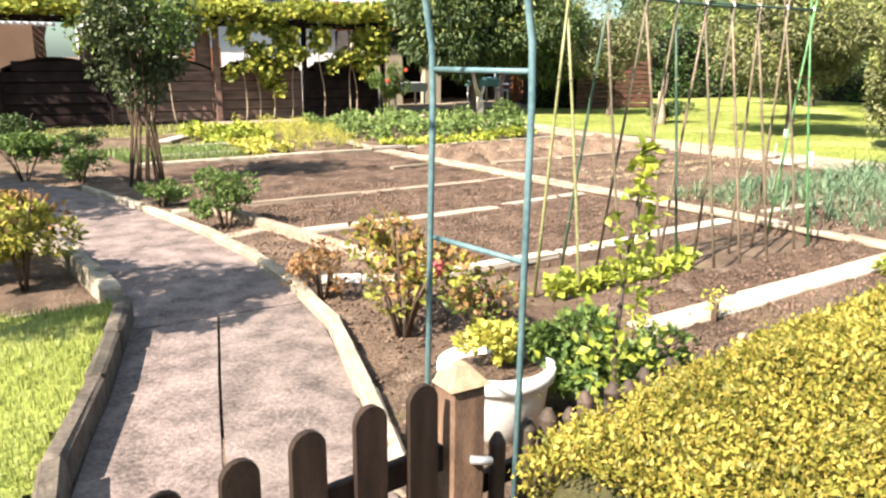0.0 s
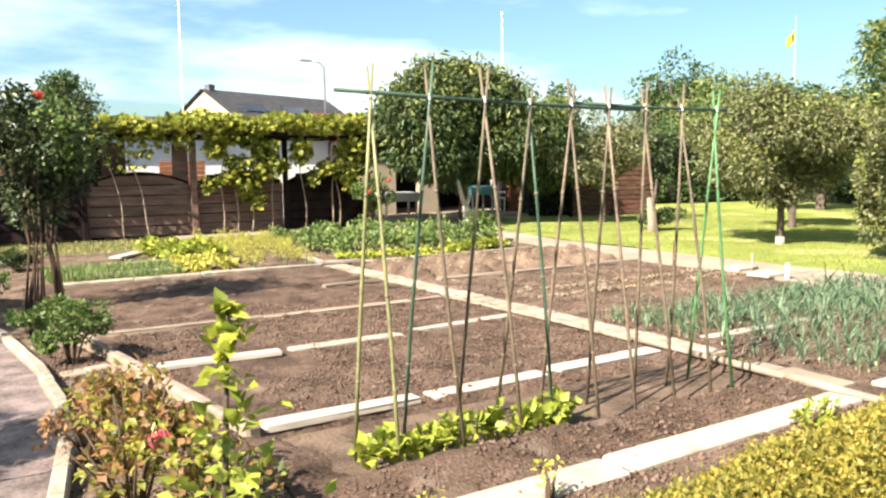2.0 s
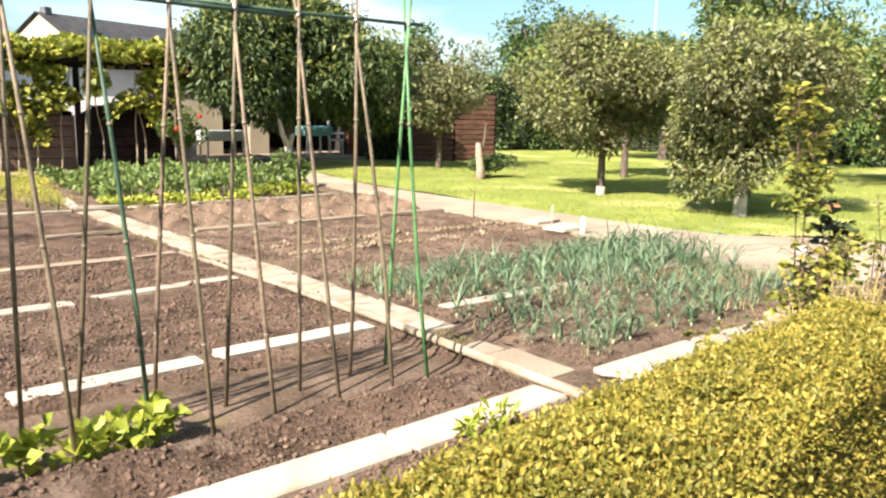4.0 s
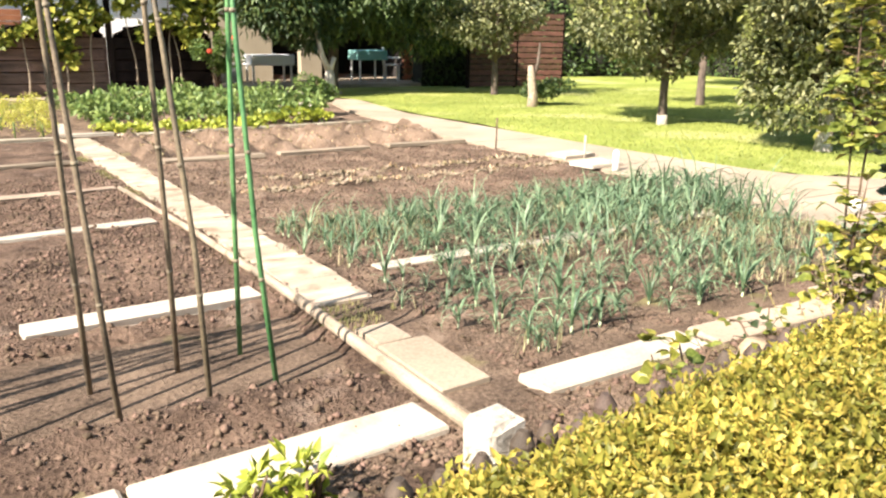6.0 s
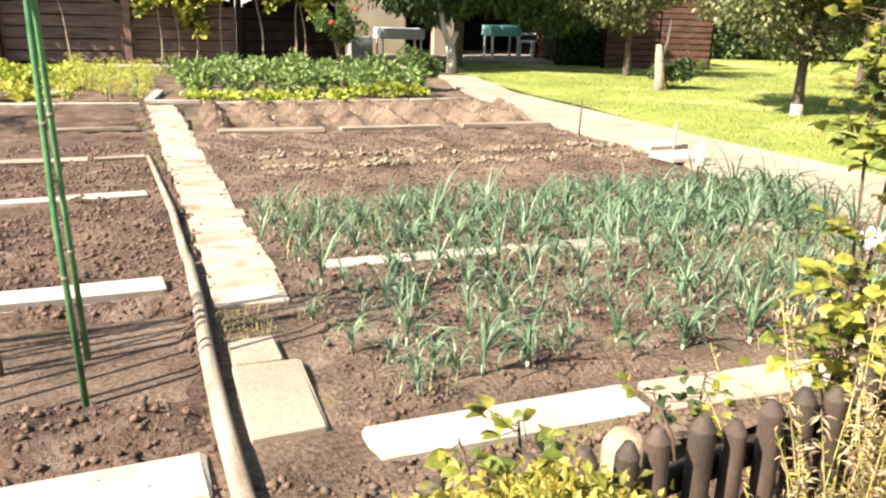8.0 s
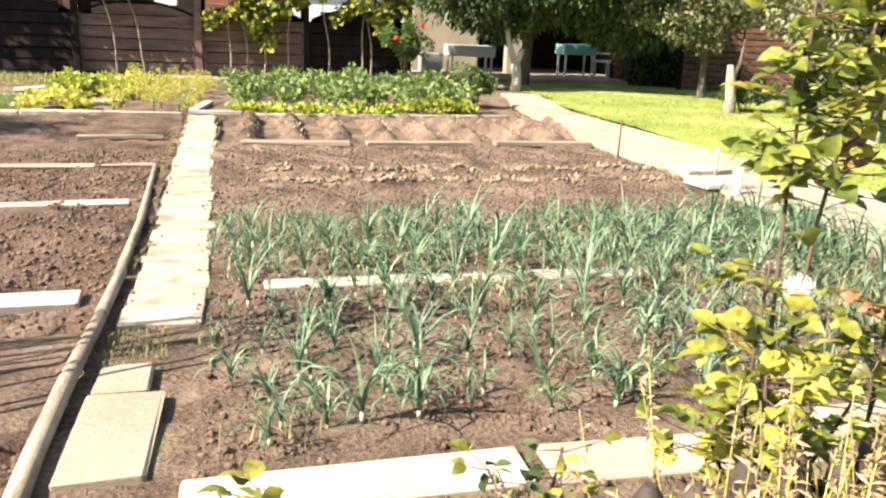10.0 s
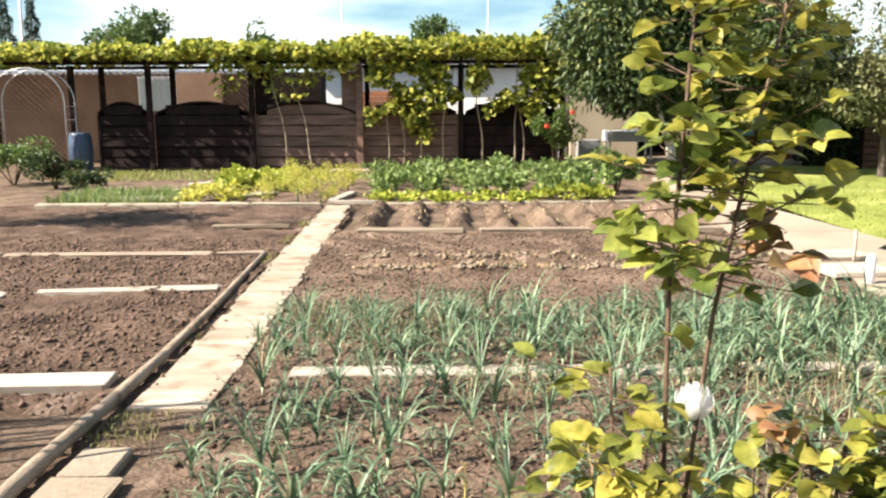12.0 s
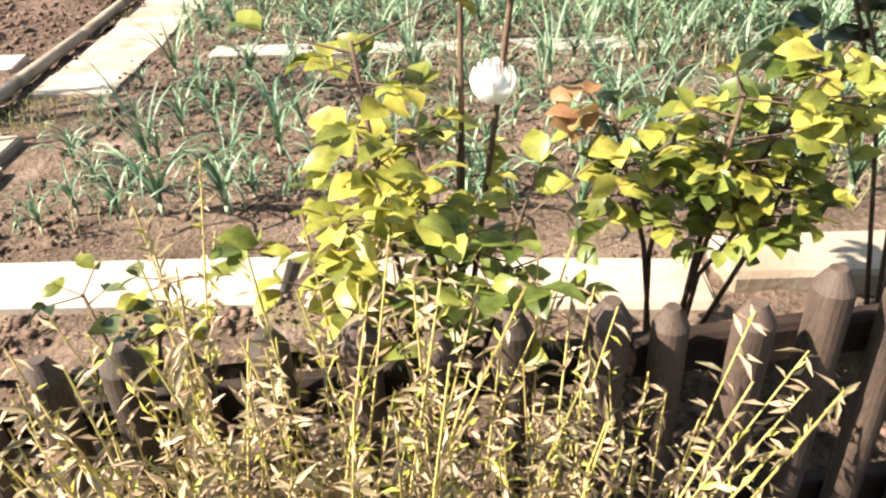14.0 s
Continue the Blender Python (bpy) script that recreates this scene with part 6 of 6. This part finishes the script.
for x0 in (19.5, 24.5):
    s = part("skylight", box_mesh("skylight", (2.6, 0.1, 1.3), M_GLASS, 0.02), far, "roof window", at=(x0, 65.3, 6.75))
    s.rotation_euler = (math.radians(-58), 0, 0)
part("chimney", box_mesh("chimney", (0.6, 0.6, 1.0), M_ROOF, 0.02), far, at=(17.2, 68, 8.2))

# masts, street lamp and flag in the distance
for x0, y0, h, r, m in ((10.3, 40, 12.5, 0.045, M_WHITE), (29.5, 41, 10.6, 0.04, M_WHITE), (-21.7, 59, 13, 0.13, M_WHITE), (0.5, 62, 11, 0.08, M_METAL)):
    ob = thing("mast", (x0, y0, 0), "thin pale mast in the distance", "mast")
    part("shaft", tube("shaft", [(0, 0, -0.2), (0, 0, h)], [r, r * 0.7], m, 8), ob)
    part("head", tube("head", [(0, 0, h), (0, 0, h + 0.3)], [r * 1.8, r * 1.2], m, 8), ob)
lamp = thing("street_lamp", (21.5, 50, 0), "grey street lamp in the distance", "street lamp")
part("pole", tube("pole", [(0, 0, -0.2), (0, 0, 8.2), (-0.3, 0, 8.5), (-1.0, 0, 8.6)], [0.09, 0.06, 0.05, 0.05], M_METAL, 8), lamp)
part("head", box_mesh("head", (0.8, 0.25, 0.14), M_METAL, 0.03), lamp, at=(-1.3, 0, 8.6))
flag = thing("flagpole", (50, 36, 0), "pole with a yellow flag above the trees", "flagpole")
part("pole", tube("pole", [(0, 0, -0.2), (0, 0, 11.5)], [0.06, 0.03], M_METAL, 8), flag)
bm = bmesh.new()
vs = [[bm.verts.new((-0.75 * i / 6, 0.12 * math.sin(i * 1.3), 10.6 - j * 0.7 - 0.1 * i)) for i in range(7)] for j in range(2)]
for i in range(6):
    bm.faces.new((vs[0][i], vs[0][i + 1], vs[1][i + 1], vs[1][i]))
bmesh.ops.solidify(bm, geom=bm.faces[:], thickness=0.02)
part("flag", bm, flag, "yellow flag", material=M_YELLOW)

# small markers in the beds
solo("marker_post", tube("marker_post", [(11.69, 7.24, -0.05), (11.69, 7.24, 0.22), (11.69, 7.24, 0.25)], [0.035, 0.035, 0.02], M_WHITE, 10), "short white marker post beside the lane", "post")
solo("iron_rod", tube("iron_rod", [(11.52, 9.25, -0.05), (11.53, 9.25, 0.42)], 0.01, M_TWIG, 6), "thin rusty rod at the edge of the bed", "rod")
solo("stake", tube("stake", [(12.0, 8.1, -0.05), (12.0, 8.1, 0.3)], 0.015, M_PLANK, 6), "thin pale stake beside the lane", "stake")
for x0, y0 in ((11.75, 7.62), (11.95, 8.3)):
    solo("paving_slab", box_mesh("paving_slab", (0.5, 0.35, 0.05), M_CONCRETE, 0.008, 0.003), "loose white slab beside the lane", "slab", at=(x0, y0, 0.05), rz=0.1)


# ---- roses and dry stalks at the fence ----
def rose(at, shoots, label, seed, mats=(None, None), leaf=0.05, spread=0.1):
    """A rose: shoots given by their tips, each with stalked leaves along its upper part."""
    g = np.random.default_rng(seed)
    ob = thing("rose", at, label, "rose")
    P, D = [], []
    for tx, ty, tz, n, frac in shoots:
        t = Vector((tx, ty, tz))
        bm = bmesh.new()
        m = t * 0.5 + Vector((g.normal(0, 0.02), g.normal(0, 0.02), 0.06))
        add_tube(bm, [(g.normal(0, 0.02), g.normal(0, 0.02), -0.05), m, t], [0.006, 0.005, 0.003], 6)
        for _ in range(n):
            q = frac + (1 - frac) * g.uniform(0, 1)
            c = (m.lerp(t, (q - 0.5) * 2) if q > 0.5 else Vector((0, 0, 0)).lerp(m, q * 2))
            a = g.uniform(0, 6.3)
            s = Vector((math.cos(a), math.sin(a), g.uniform(-0.2, 0.5)))
            e = c + s * g.uniform(0.03, spread)
            add_tube(bm, [c, e], [0.002, 0.0015], 3, False)
            for off in (-0.9, 0, 0.9):
                P.append(e)
                D.append((math.cos(a + off), math.sin(a + off), g.uniform(-0.1, 0.3)))
        part("shoot", bm, ob, material=M_TWIG, smooth=True)
    P, D = np.array([tuple(p) for p in P]), np.array(D)
    g2 = rough_at(P[:, 0] + at[0], P[:, 2], 0.15, seed) > 0.74
    # g3: patches of darker leaves, shade within the bush put into the colour
    g3 = ~g2 & (rough_at(P[:, 0], P[:, 2] + P[:, 1], 0.11, seed + 3) > 0.2)
    part("foliage", broad("foliage", P[~g2 & ~g3], leaf, mats[0] or L_ROSE, D[~g2 & ~g3]), ob)
    if g3.any():
        part("green_foliage", broad("green_foliage", P[g3], leaf, L_ROSEMID if mats[0] is None else L_ROSEDARK, D[g3]), ob, "darker green leaves, leaf shade put into the colour")
    if g2.any():
        part("rusty_foliage", broad("rusty_foliage", P[g2], leaf, mats[1] or L_RUST, D[g2]), ob, "rusty autumn leaves")
    return ob


def broad(name, at, size, material, out):
    """Large oval leaves, folded along the midrib and curved."""
    n = len(at)
    d = unit(out + rng.normal(0, 0.25, (n, 3)))
    side = unit(np.cross(d, rng.normal(0, 0.5, (n, 3)) + (0, 0, 1)))
    nor = np.cross(side, d)
    L = (size * rng.uniform(0.6, 1.25, n))[:, None]
    rows = []
    for t, w, z in ((0, 0.03, 0), (0.25, 0.3, 0.05), (0.55, 0.36, 0.04), (0.82, 0.2, -0.03), (1, 0.01, -0.12)):
        c = at + d * L * t + nor * L * z
        rows += [c + side * L * w + nor * L * w * 0.25, c, c - side * L * w + nor * L * w * 0.25]
    v = np.stack(rows, 1).reshape(-1, 3)
    f = []
    for k in range(n):
        b = 15 * k
        for r in range(4):
            i = b + 3 * r
            f += [(i, i + 1, i + 4, i + 3), (i + 1, i + 2, i + 5, i + 4)]
    return mesh_of(name, v, f, material, True)


r1 = rose((9.0, 2.9, -0.02), [(0.27, 0.12, 1.66, 112, 0.52), (0.1, 0.18, 1.8, 118, 0.5), (0.02, 0.05, 0.62, 14, 0.4), (-0.12, -0.1, 0.84, 30, 0.4), (-0.16, -0.2, 0.62, 30, 0.35), (0.12, -0.18, 0.6, 24, 0.4), (-0.04, -0.05, 0.66, 26, 0.4), (-0.24, -0.08, 0.5, 22, 0.5)],
          "tall yellow-green rose with a white bloom", 501, leaf=0.058, spread=0.15)
bloom((0.08, 0.05, 0.69), 0.075, L_PETALWHITE, "white rose bloom", r1)
rose((9.44, 3.05, -0.03), [(-0.18, -0.2, 0.72, 30, 0.62), (0.0, -0.24, 0.76, 34, 0.6), (0.15, -0.2, 0.82, 34, 0.62), (-0.06, -0.12, 0.66, 28, 0.6), (0.2, -0.1, 0.74, 30, 0.6), (0.08, -0.22, 0.6, 24, 0.65)], "bushy yellow-green rose behind the fence", 502)
rose((9.97, 3.2, -0.03), [(-0.36, -0.06, 1.04, 14, 0.75), (-0.16, -0.12, 0.9, 16, 0.68), (-0.3, -0.14, 0.86, 12, 0.75), (-0.06, -0.14, 0.8, 14, 0.65)], "rose with dark green leaves behind the fence", 503, (L_ROSEDARK, L_ROSE), 0.07)
rose((8.4, 2.85, -0.05), [(0.08, 0.05, 0.4, 9, 0.5), (-0.1, 0.05, 0.36, 8, 0.5), (0.02, -0.05, 0.33, 8, 0.5)], "small rose with rusty leaves at the fence", 504, (L_ROSE, L_RUST), 0.042)
rose((7.75, 2.7, -0.05), [(0.08, 0.1, 0.42, 8, 0.4), (-0.1, 0.05, 0.4, 8, 0.4), (0.02, -0.1, 0.45, 8, 0.4)], "small yellow-green rose at the fence", 505, leaf=0.06)
rose((10.6, 3.1, -0.03), [(0.05, -0.1, 0.8, 14, 0.4), (-0.2, -0.05, 0.7, 12, 0.4), (0.25, 0.0, 0.9, 14, 0.4), (0.1, 0.1, 1.0, 12, 0.4)], "yellow-green rose farther along the fence", 507)


def stalks(at, r, h, n, label, seed, tilt=0.3, single=False):
    g = np.random.default_rng(seed)
    ob = thing("dry_plant", at, label, "plant", "dry plants before the fence")
    bm = bmesh.new()
    P, D = [], []
    for _ in range(n):
        a, q = g.uniform(0, 6.3), g.uniform(0, 1) ** 0.5
        b = Vector((r * q * math.cos(a), r * 0.7 * q * math.sin(a), -0.03))
        L = h * g.uniform(0.35, 1.05)
        t = b + Vector((tilt * L * g.normal(0, 0.7), tilt * L * g.normal(0, 0.6), L))
        m = b.lerp(t, 0.5) + Vector((g.normal(0, 0.02), g.normal(0, 0.02), 0))
        add_tube(bm, [b, m, t], [0.0028, 0.0024, 0.0014], 4, False)
        for k in range(g.integers(60, 100)):
            u = g.uniform(0.15, 1)
            P.append(tuple(b.lerp(t, u)))
            s = g.uniform(0, 6.3)
            D.append((math.cos(s), math.sin(s), 0.5))
    part("stalk", bm, ob, material=M_STALK)
    P, D = np.array(P), np.array(D)
    k = g.uniform(0, 1, len(P)) < 0.82
    part("dry_foliage", leaves("seed_heads", P[k], 0.033, L_DRY, D[k], 0.35, 0.22), ob, "dry straw-coloured leaves")
    part("green_foliage", leaves("green_foliage", P[~k], 0.022, L_YELLOW, D[~k] + (0, 0, 0.5), 0, 0.3), ob, "yellow-green leaves")


for i, (x0, y0, r, h, n) in enumerate(((8.6, 2.4, 0.12, 0.86, 40), (8.72, 2.42, 0.14, 1.0, 70), (8.9, 2.44, 0.16, 1.0, 90), (9.08, 2.42, 0.15, 0.98, 80), (9.26, 2.46, 0.14, 0.85, 46), (9.4, 2.48, 0.1, 0.7, 9), (8.57, 2.42, 0.1, 0.9, 16), (8.85, 2.25, 0.13, 0.72, 46), (9.1, 2.26, 0.14, 0.68, 50), (9.28, 2.28, 0.12, 0.58, 22))):
    stalks((x0, y0, float(ground_z(np.array([x0]), np.array([y0]))[0])), r, h, n, "dry straw-yellow stalks before the picket fence", 600 + i)
